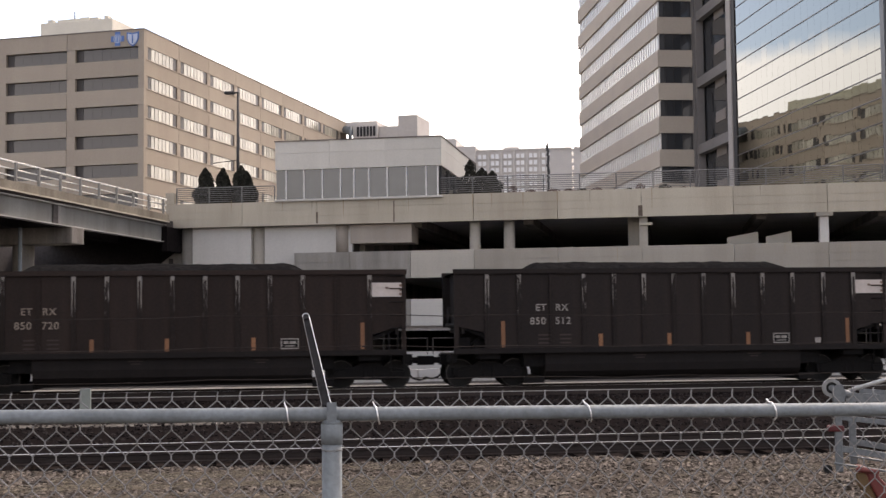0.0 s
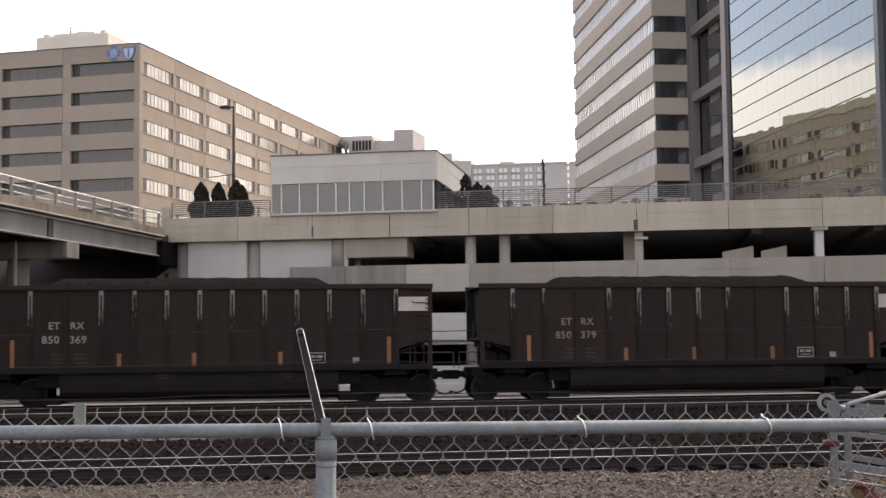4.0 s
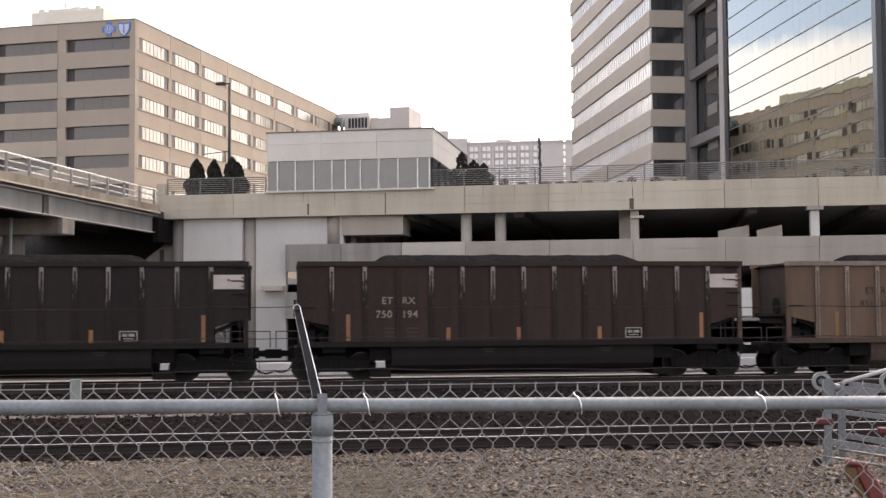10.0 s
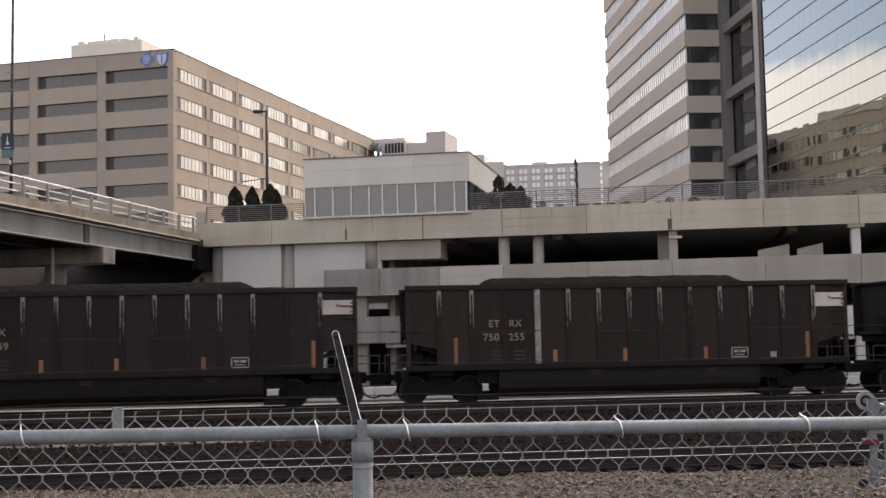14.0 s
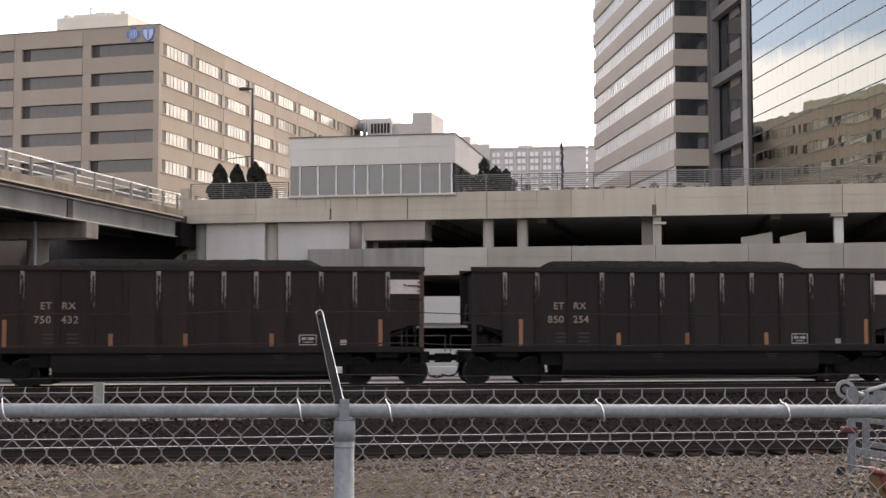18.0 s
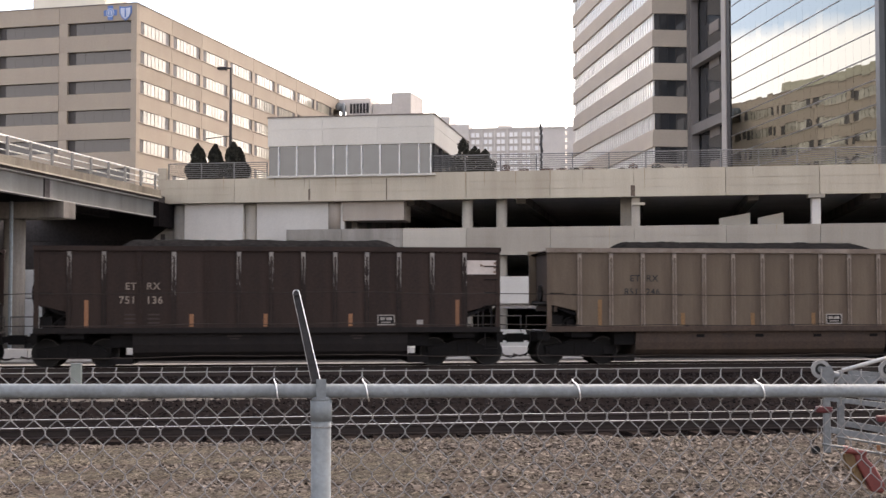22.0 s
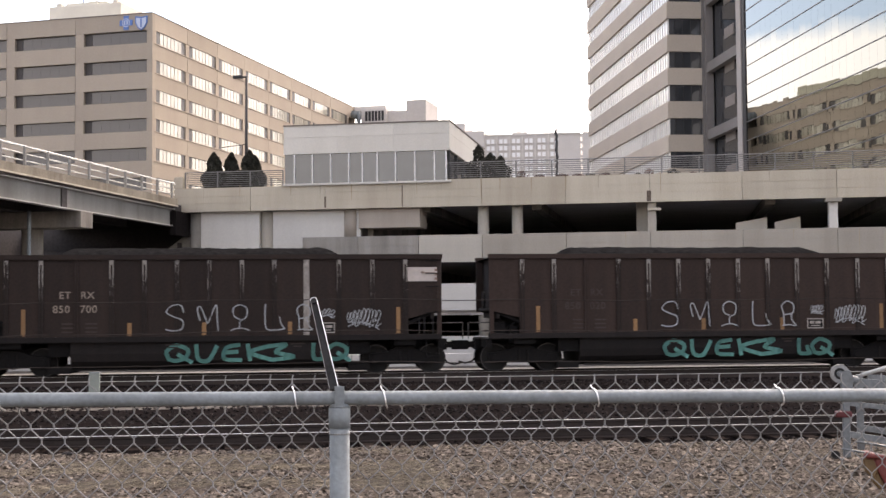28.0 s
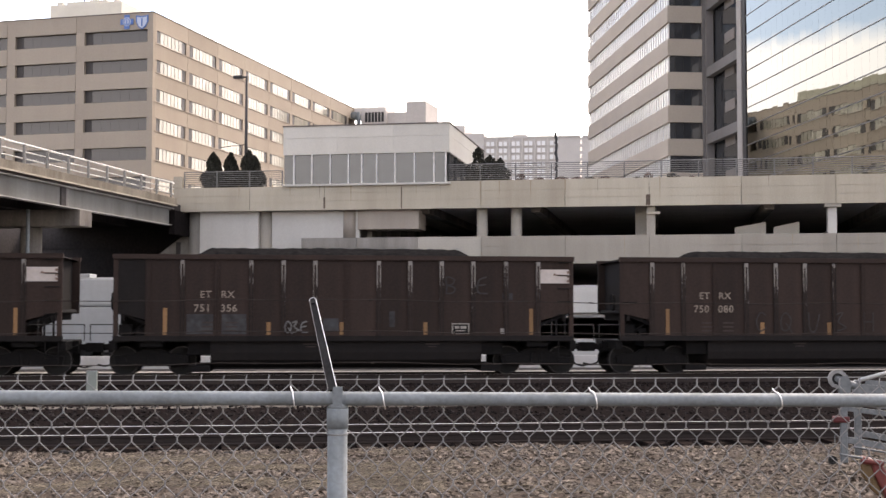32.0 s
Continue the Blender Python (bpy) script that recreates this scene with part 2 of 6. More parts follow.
LOT = zone_ground()
BALLAST = mat("dark_ballast", (0.0125, 0.0103, 0.0101), 0.95, var=0.5, fine=18, coarse=0.8, bump=0.8, dist=0.05)
GRAVEL = mat("gravel_and_leaf_litter", (0.077, 0.0640, 0.0535), 0.95, var=0.30, fine=22, coarse=0.9, bump=0.9, dist=0.04,
             stain=(0.056, 0.045, 0.039), amount=0.7)
STONE = mat("loose_stone", (0.122, 0.1035, 0.089), 0.9, var=0.3, fine=30, coarse=3)


def island(m, lo, hi):
    """Change the tone of each loose piece of one mesh."""
    n, l = m.node_tree.nodes, m.node_tree.links
    b = n["Principled BSDF"]
    old = b.inputs["Base Color"].links[0].from_socket
    g, r, h = n.new("ShaderNodeNewGeometry"), n.new("ShaderNodeMapRange"), n.new("ShaderNodeHueSaturation")
    r.inputs["To Min"].default_value, r.inputs["To Max"].default_value = lo, hi
    l.new(g.outputs["Random Per Island"], r.inputs["Value"])
    l.new(old, h.inputs["Color"])
    l.new(r.outputs["Result"], h.inputs["Value"])
    l.new(h.outputs["Color"], b.inputs["Base Color"])
    return m


island(STONE, 0.6, 1.5)
LEAF = island(mat("dead_leaf", (0.132, 0.105, 0.083), 0.85, var=0.2, fine=60), 0.65, 1.4)
BALLAST_STONE = island(mat("ballast_stone", (0.021, 0.018, 0.0175), 0.95, var=0.3, fine=30), 0.4, 1.9)
TIE = mat("old_tie_wood", (0.024, 0.019, 0.017), 0.95, var=0.35, fine=25, coarse=3)
RAIL_STEEL = mat("rail_steel", (0.030, 0.021, 0.018), 0.7, metal=0.3, fine=30)
RAIL_HEAD = mat("worn_rail_head", (0.60, 0.58, 0.56), 0.35, metal=0.6, fine=30)


def paint(name, color, stain, amount=0.85):
    return mat(name, color, 0.8, spec=0.25, var=0.22, fine=14, coarse=1.1, stain=stain, amount=amount, streak=True, per=0.20, bump=0.1)


DARK_PAINT = paint("dark_brown_car_paint", (0.0200, 0.0134, 0.0113), (0.0315, 0.0200, 0.0156))
GREEN_PAINT = paint("sooty_car_paint", (0.0170, 0.0126, 0.0114), (0.0258, 0.0184, 0.0158))
RED_PAINT = paint("reddish_brown_car_paint", (0.0255, 0.0166, 0.0136), (0.0430, 0.0262, 0.0205))
BROWN_PAINT = mat("faded_brown_car_paint", (0.138, 0.106, 0.076), 0.8, spec=0.25, var=0.15, fine=24, coarse=1.1, stain=(0.070, 0.048, 0.038), amount=0.9, streak=True, per=0.09)
RUSTY_BROWN = mat("rusty_brown_car_paint", (0.136, 0.090, 0.060), 0.8, spec=0.25, var=0.15, fine=24, coarse=1.1, stain=(0.078, 0.050, 0.036), amount=0.9, streak=True, per=0.09)
# pale stain colour covers dust and the chord's whitish sheen
BROWN_CHORD = mat("dusty_sheen_brown_chord", (0.140, 0.106, 0.082), 0.7, var=0.2, fine=14, coarse=1.5, stain=(0.27, 0.225, 0.19), amount=0.6)
POST_WORN = mat("worn_post_paint", (0.019, 0.0148, 0.0134), 0.8, spec=0.2, var=0.3, fine=7, coarse=2.5, stain=(0.03, 0.025, 0.022), amount=0.5, streak=True, per=0.15, crest=((0.26, 0.236, 0.214), 1.75, 3.66))
POST_BROWN = mat("worn_brown_post_paint", (0.155, 0.115, 0.092), 0.7, var=0.3, fine=9, coarse=5, stain=(0.33, 0.285, 0.245), amount=0.9, streak=True)
UNDER = mat("sooty_running_gear", (0.0085, 0.0074, 0.0072), 0.9, var=0.3, fine=15, coarse=2, spec=0.2)
WHEEL_MAT = mat("wheel_steel", (0.011, 0.0098, 0.0093), 0.8, metal=0.0, spec=0.3, fine=20)
# brighter colour for the light caught along the wheel's rim
TREAD = mat("bright_wheel_rim", (0.055, 0.052, 0.05), 0.45, metal=0.5, fine=20)
COAL = mat("coal", (0.014, 0.0135, 0.0135), 1.0, var=0.6, fine=6, coarse=1.5, bump=0.6, dist=0.04, stain=(0.022, 0.021, 0.021), spec=0.0)
TAPE_YELLOW = mat("yellow_reflective_tape", (0.225, 0.113, 0.043), 0.5, var=0.15, fine=20, coarse=3, stain=(0.20, 0.12, 0.05), amount=0.6, per=0.2)
MARK_BROWN = mat("rusty_mark", (0.20, 0.13, 0.10), 0.7, fine=20)
ORANGE = mat("orange_reflective_tape", (0.225, 0.095, 0.042), 0.5, var=0.15, fine=20, coarse=3, stain=(0.22, 0.11, 0.05), amount=0.6, per=0.2)
PLACARD = mat("dirty_white_paint", (0.52, 0.46, 0.42), 0.7, var=0.12, fine=10, coarse=2.5, stain=(0.40, 0.34, 0.30), amount=0.6, per=0.12)
STENCIL = mat("pale_stencil_paint", (0.31, 0.282, 0.256), 0.7, var=0.4, fine=14, coarse=3, amount=0.5)
STENCIL_TAN = mat("tan_faded_stencil_paint", (0.265, 0.215, 0.175), 0.75, var=0.45, fine=14, coarse=3, amount=0.6)
STENCIL_DIM = mat("faded_stencil_paint", (0.044, 0.031, 0.026), 0.8, var=0.3, fine=14)
BLACK_STENCIL = mat("black_stencil_paint", (0.020, 0.018, 0.017), 0.7, fine=14)
TAPE_FADED = mat("faded_tape", (0.21, 0.112, 0.045), 0.6, var=0.25, fine=20, coarse=3, amount=0.7)
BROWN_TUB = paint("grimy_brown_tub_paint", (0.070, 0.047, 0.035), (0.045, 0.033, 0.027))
RED_PANEL = mat("faded_red_paint", (0.235, 0.046, 0.033), 0.65, var=0.15, fine=10, coarse=2, per=0.1)
TEAL = mat("teal_spray_paint", (0.10, 0.285, 0.25), 0.6, var=0.12, fine=10, coarse=2, amount=0.3)
CHALK = mat("white_spray_paint", (0.36, 0.37, 0.38), 0.6, var=0.15, fine=10, coarse=2)


# ---- building blocks ----
class Shape:
    """Vertices and faces of one mesh."""

    def __init__(self):
        self.v, self.f = [], []

    def box(self, x0, x1, y0, y1, z0, z1, m=None):
        o = len(self.v)
        pts = [(x, y, z) for z in (z0, z1) for y in (y0, y1) for x in (x0, x1)]
        self.v += [tuple(m @ Vector(p)) for p in pts] if m else pts
        self.f += [tuple(o + i for i in q) for q in ((0, 2, 3, 1), (4, 5, 7, 6), (0, 1, 5, 4), (2, 6, 7, 3), (0, 4, 6, 2), (1, 3, 7, 5))]
        return self

    def prism(self, pts, y0, y1):
        """A polygon in x and z (counter-clockwise seen from -y), from y0 to y1."""
        o, n = len(self.v), len(pts)
        self.v += [(x, y0, z) for x, z in pts] + [(x, y1, z) for x, z in pts]
        self.f.append(tuple(o + i for i in range(n)))
        self.f.append(tuple(o + n + i for i in reversed(range(n))))
        self.f += [(o + i, o + n + i, o + n + (i + 1) % n, o + (i + 1) % n) for i in range(n)]
        return self

    def rod(self, p, q, r, n=8, r2=None, caps=True):
        p, q = Vector(p), Vector(q)
        d = (q - p).normalized()
        a = d.orthogonal().normalized()
        b = d.cross(a)
        o = len(self.v)
        for c, rad in ((p, r), (q, r if r2 is None else r2)):
            self.v += [tuple(c + rad * (math.cos(2 * math.pi * i / n) * a + math.sin(2 * math.pi * i / n) * b)) for i in range(n)]
        self.f += [(o + i, o + (i + 1) % n, o + n + (i + 1) % n, o + n + i) for i in range(n)]
        if caps:
            self.f += [tuple(o + i for i in reversed(range(n))), tuple(o + n + i for i in range(n))]
        return self

    def path(self, pts, r, n=6):
        for a, b in zip(pts, pts[1:]):
            self.rod(a, b, r, n)
        return self

    def disc(self, c, r, t, n=24, rim=None):
        """A wheel on the y axis: from y - t/2 to y + t/2; with rim, a ring of that inner radius."""
        o = len(self.v)
        if rim is None:
            return self.rod((c[0], c[1] - t / 2, c[2]), (c[0], c[1] + t / 2, c[2]), r, n)
        for y in (-t / 2, t / 2):
            for rad in (r, rim):
                self.v += [(c[0] + rad * math.cos(2 * math.pi * i / n), c[1] + y, c[2] + rad * math.sin(2 * math.pi * i / n)) for i in range(n)]
        for i in range(n):
            j = (i + 1) % n
            self.f += [(o + i, o + j, o + n + j, o + n + i), (o + 2 * n + j, o + 2 * n + i, o + 3 * n + i, o + 3 * n + j),
                       (o + i, o + 2 * n + i, o + 2 * n + j, o + j), (o + n + j, o + 3 * n + j, o + 3 * n + i, o + n + i)]
        return self

    def grid(self, xs, ys, h):
        o, n = len(self.v), len(xs)
        self.v += [(x, y, h(x, y)) for y in ys for x in xs]
        self.f += [(o + j * n + i, o + j * n + i + 1, o + (j + 1) * n + i + 1, o + (j + 1) * n + i) for j in range(len(ys) - 1) for i in range(n - 1)]
        return self

    def tube(self, pts, r, n=5):
        """One connected tube along a line."""
        o = len(self.v)
        for i, p in enumerate(pts):
            d = (Vector(pts[min(i + 1, len(pts) - 1)]) - Vector(pts[max(i - 1, 0)])).normalized()
            a = Vector((0, 1, 0)) if abs(d.y) < 0.8 else Vector((1, 0, 0))
            a = (a - d * a.dot(d)).normalized()
            b = d.cross(a)
            self.v += [tuple(Vector(p) + r * (math.cos(2 * math.pi * j / n) * a + math.sin(2 * math.pi * j / n) * b)) for j in range(n)]
        for i in range(len(pts) - 1):
            q = o + i * n
            self.f += [(q + j, q + (j + 1) % n, q + n + (j + 1) % n, q + n + j) for j in range(n)]
        self.f += [tuple(o + j for j in reversed(range(n))), tuple(o + (len(pts) - 1) * n + j for j in range(n))]
        return self

    def data(self, name, smooth=False):
        me = bpy.data.meshes.new(name)
        me.from_pydata(self.v, [], self.f)
        if smooth:
            me.shade_smooth()
        me.update()
        return me


def part(name, shape, material, parent, label="", m=None, bevel=0.0, smooth=False):
    """One mesh object under a thing or under a part."""
    me = shape if isinstance(shape, bpy.types.Mesh) else shape.data(name, smooth)
    if material and not me.materials:
        me.materials.append(material)
    ob = new(name, me)
    if parent:
        ob.parent = parent
    if m is not None:
        ob.matrix_basis = m
    if label:
        ob["label"] = label
    if bevel:
        md = ob.modifiers.new("Bevel", "BEVEL")
        md.width, md.segments, md.limit_method = bevel, 2, "ANGLE"
    return ob


def thing(name, label, category, m=None, group="", kind=""):
    """An Empty at the base of a thing, which carries its parts."""
    ob = new(name)
    ob.empty_display_size = 0.2
    if m is not None:
        ob.matrix_basis = m
    return tagged(ob, label, category, group, kind)


def B(*a):
    return Shape().box(*a)


TRACK = pose(0, 0, 0, 0, 0, 6.9)      # x along the tracks, y across them
DECK = pose(0, 66, 0, 0, 0, -10)      # x along the garage front, y into it


# ---- ground and tracks ----
def ground_height(x, y):
    """Height across the tracks: a gravel bank, the lower track bed, the lot beyond."""
    n = noise.noise((x * 0.35, y * 0.35, 0)) * 0.05 + noise.noise((x * 1.7, y * 1.7, 3)) * 0.025
    edge = 13.75 + 0.22 * noise.noise((x * 0.5, 0, 9)) + 0.10 * noise.noise((x * 1.9, 0, 4))
    if y < edge:
        return n if abs(x) < 60 else 0.0
    k = min(1.0, (y - edge) / 1.5)
    k = k * k * (3 - 2 * k)
    if y > 45:
        return -0.80
    return -0.74 * k + n * (1 - 0.4 * k) * (1 if abs(x) < 60 else 0)


def build_ground():
    xs = [-3000, -900, -300, -100, -60, -40, -30] + [-24 + 0.4 * i for i in range(121)] + [30, 40, 60, 100, 300, 900, 3000]
    ys = [-600, -120, -30, -8, 0, 3, 6, 8] + [9 + 0.2 * i for i in range(41)] + [17.6 + 0.4 * i for i in range(71)] + [45.9, 46.9, 47.9, 49.0, 49.4, 52, 60, 90, 200, 600, 1500, 4000]
    s = Shape().grid(xs, ys, ground_height)
    ob = part("ground", s, GRAVEL, None, m=TRACK, smooth=True)
    ob.data.materials.append(BALLAST)
    ob.data.materials.append(LOT)
    ob.data.materials.append(PALE_GRAVEL)
    ob.data.materials.append(DULL_GRAVEL)
    for p in ob.data.polygons:
        y = p.center.y
        p.material_index = 0 if y < 14.3 else 2 if y > 49.4 else 3 if 46.9 < y < 49.0 else 4 if 29.6 < y < 30.4 else 1
    tagged(ob, "gravel bank with leaf litter, dark track ballast and worn lot", "ground", kind="structure")


KERB_WHITE = mat("white_kerb_paint", (0.76, 0.74, 0.70), 0.7, var=0.08, fine=12, coarse=1.5, stain=(0.5, 0.47, 0.43), amount=0.4)
DULL_GRAVEL = mat("dull_gravel", (0.12, 0.111, 0.101), 0.95, var=0.5, fine=9, coarse=0.9, bump=0.6, dist=0.03, stain=(0.05, 0.045, 0.04), amount=0.9)
PALE_GRAVEL = mat("pale_gravel", (0.255, 0.24, 0.222), 0.95, var=0.45, fine=14, coarse=0.9, bump=0.6, dist=0.03)


def scatter(name, label, material, count, xr, yr, size, flat, seed, lift=0.3):
    """Many small loose pieces in one mesh."""
    rnd = random.Random(seed)
    s = Shape()
    for _ in range(count):
        x, y = rnd.uniform(*xr), rnd.uniform(*yr)
        if y < 12.8 and noise.noise((x * 0.8, y * 1.5, seed)) < rnd.uniform(-0.7, -0.05):
            continue
        a, b, c = (rnd.uniform(*size) for _ in range(3))
        m = pose(x, y, ground_height(x, y) + c * flat * lift, rnd.uniform(-35, 35), rnd.uniform(-35, 35), rnd.uniform(0, 360))
        o = len(s.v)
        pts = [(a, 0, 0), (0.1 * a, b, 0.1 * c * flat), (-a, 0.2 * b, 0), (-0.1 * a, -b, 0), (0.2 * a, 0.1 * b, c * flat), (0, 0, -c * flat)]
        s.v += [tuple(m @ Vector(p)) for p in pts]
        s.f += [(o + i, o + j, o + k) for i, j, k in ((0, 1, 4), (1, 2, 4), (2, 3, 4), (3, 0, 4), (1, 0, 5), (2, 1, 5), (3, 2, 5), (0, 3, 5))]
    return tagged(part(name, s, material, None, m=TRACK), label, "gravel", kind="stuff")


def rail_profile():
    """Half of a rail's section, from base to head: half width and height."""
    return [(0.07, 0.0), (0.07, 0.012), (0.012, 0.03), (0.010, 0.115), (0.036, 0.128), (0.036, 0.165), (0.030, 0.17)]


def build_track(y0, z_top, label, x0=-160, x1=160):
    t = thing("railway_track", label, "track", TRACK, kind="structure")
    half = rail_profile()
    ring = [(-w, h) for w, h in half] + [(w, h) for w, h in reversed(half)]
    for y in (y0 - 0.7525, y0 + 0.7525):
        s = Shape()
        n = len(ring)
        for x in (x0, x1):
            s.v += [(x, y + w, z_top - 0.17 + h) for w, h in ring]
        s.f += [(i, n + i, n + (i + 1) % n, (i + 1) % n) for i in range(n)]
        rail = part("rail", s, RAIL_STEEL, t)
        part("rail_head", B(x0, x1, y - 0.031, y + 0.031, z_top, z_top + 0.004), RAIL_HEAD, rail, "worn bright running surface")
    me = B(-0.115, 0.115, -1.3, 1.3, -0.16, 0.0).data("tie")
    me.materials.append(TIE)
    rnd = random.Random(int(y0 * 10))
    for i in range(150):
        ob = part("tie", me, None, t, m=pose(-40 + i * 0.533 + rnd.uniform(-0.03, 0.03), y0 + rnd.uniform(-0.04, 0.04), z_top - 0.175 - rnd.uniform(0, 0.02), 0, 0, rnd.uniform(-1.2, 1.2)))


build_ground()
build_track(21.6, -0.50, "rusty siding rails on dark wooden ties in ballast")
build_track(41.75, -0.55, "main line rails under a moving coal train")
spare = thing("spare_rail", "spare worn rail lying beside the main line", "rail", TRACK)
part("rail", B(-60, 60, 38.76, 38.86, -0.72, -0.60), RAIL_STEEL, spare)
part("rail_head", B(-60, 60, 38.77, 38.85, -0.599, -0.585), RAIL_HEAD, spare, "pale worn rail head")
scatter("loose_gravel", "loose tan stones on the gravel bank behind the fence", STONE, 15000, (-4.5, 7.5), (9.0, 14.9), (0.010, 0.034), 0.6, 1)
scatter("leaf_litter", "dead brown leaves and twigs scattered over gravel", LEAF, 21000, (-4.5, 7.5), (9.0, 14.6), (0.010, 0.038), 0.12, 2, 0.8)


def dry_grass(count, seed):
    """Flattened straw blades in patches on the bank."""
    rnd = random.Random(seed)
    s = Shape()
    while len(s.f) < count:
        x, y = rnd.uniform(-4.5, 7.5), rnd.uniform(8.8, 13.4)
        if noise.noise((x * 0.5, y * 1.6, 21)) < 0.02 or (x > 1.2 and rnd.random() < 0.75):
            continue
        ln, w = rnd.uniform(0.05, 0.18), rnd.uniform(0.002, 0.005)
        m = pose(x, y, ground_height(x, y) + rnd.uniform(0.008, 0.03), rnd.uniform(-12, 12), rnd.uniform(-18, 18), rnd.gauss(0, 50))
        o = len(s.v)
        s.v += [tuple(m @ Vector(p)) for p in ((-ln / 2, -w, 0), (ln / 2, 0, 0.004), (-ln / 2, w, 0), (0, 0, 0.006))]
        s.f += [(o, o + 1, o + 3), (o + 3, o + 1, o + 2)]
    tagged(part("dry_grass", s, STRAW, None, m=TRACK), "flattened dry straw-coloured grass on the gravel bank", "grass", kind="stuff")


def scrap(x, y, size, seed):
    """A dark crumpled scrap on the ground."""
    rnd = random.Random(seed)
    s = Shape()
    n = 9
    for ring, (r, h) in enumerate(((1.0, -0.04), (0.85, 0.16), (0.5, 0.30), (0.15, 0.27))):
        for i in range(n):
            a, k = 2 * math.pi * i / n, r * rnd.uniform(0.7, 1.25)
            s.v.append((size * k * math.cos(a), 0.55 * size * k * math.sin(a), size * (h + rnd.uniform(-0.07, 0.07))))
    for ring in range(3):
        o = ring * n
        s.f += [(o + i, o + (i + 1) % n, o + n + (i + 1) % n, o + n + i) for i in range(n)]
    s.f.append(tuple(3 * n + i for i in range(n)))
    z = ground_height(*(TRACK.inverted() @ Vector((x, y, 0))).xy)
    tagged(part("dark_scrap", s, TYRE_SCRAP, None, m=pose(x, y, z, 0, 0, rnd.uniform(-15, 15))), "dark crumpled scrap lying at the edge of the bank", "debris")


TYRE_SCRAP = mat("dark_scrap", (0.016, 0.014, 0.014), 0.8, var=0.3, fine=30)
for i, (x, y, size) in enumerate(((-4.1, 13.35, 0.10), (-2.4, 13.5, 0.07), (-2.2, 13.65, 0.05), (0.9, 13.9, 0.06), (1.6, 14.0, 0.05))):
    scrap(x, y, size, 60 + i)


STRAW = island(mat("dry_straw", (0.195, 0.162, 0.118), 0.85, var=0.2, fine=40), 0.6, 1.4)
dry_grass(24000, 12)
scatter("track_ballast", "dark crushed stone beside the rails", BALLAST_STONE, 9000, (-9, 18), (15.0, 39.5), (0.03, 0.07), 0.7, 3)


# ---- parking garage ----
def band(x0, x1, z0, z1, y0, y1, grooves=(0.33, 0.62), gap=0.012, w=0.02, d=0.025):
    """A precast panel with shallow horizontal grooves across its face."""
    s = Shape()
    cuts = [0.0] + list(grooves) + [1.0]
    for a, b in zip(cuts, cuts[1:]):
        lo = z0 + (z1 - z0) * a + (w if a > 0 else 0)
        s.box(x0 + gap, x1 - gap, y0, y1, lo, z0 + (z1 - z0) * b)
    s.box(x0 + gap + 0.001, x1 - gap - 0.001, y0 + d, y1 - 0.001, z0 + 0.001, z1 - 0.001)
    return s


JOINTS = [-15.58, -11.2, -7.0, -2.77, 1.5, 5.9, 10.2, 14.8, 19.4, 24.0, 28.6, 33.2, 37.8, 42.4, 47.0]


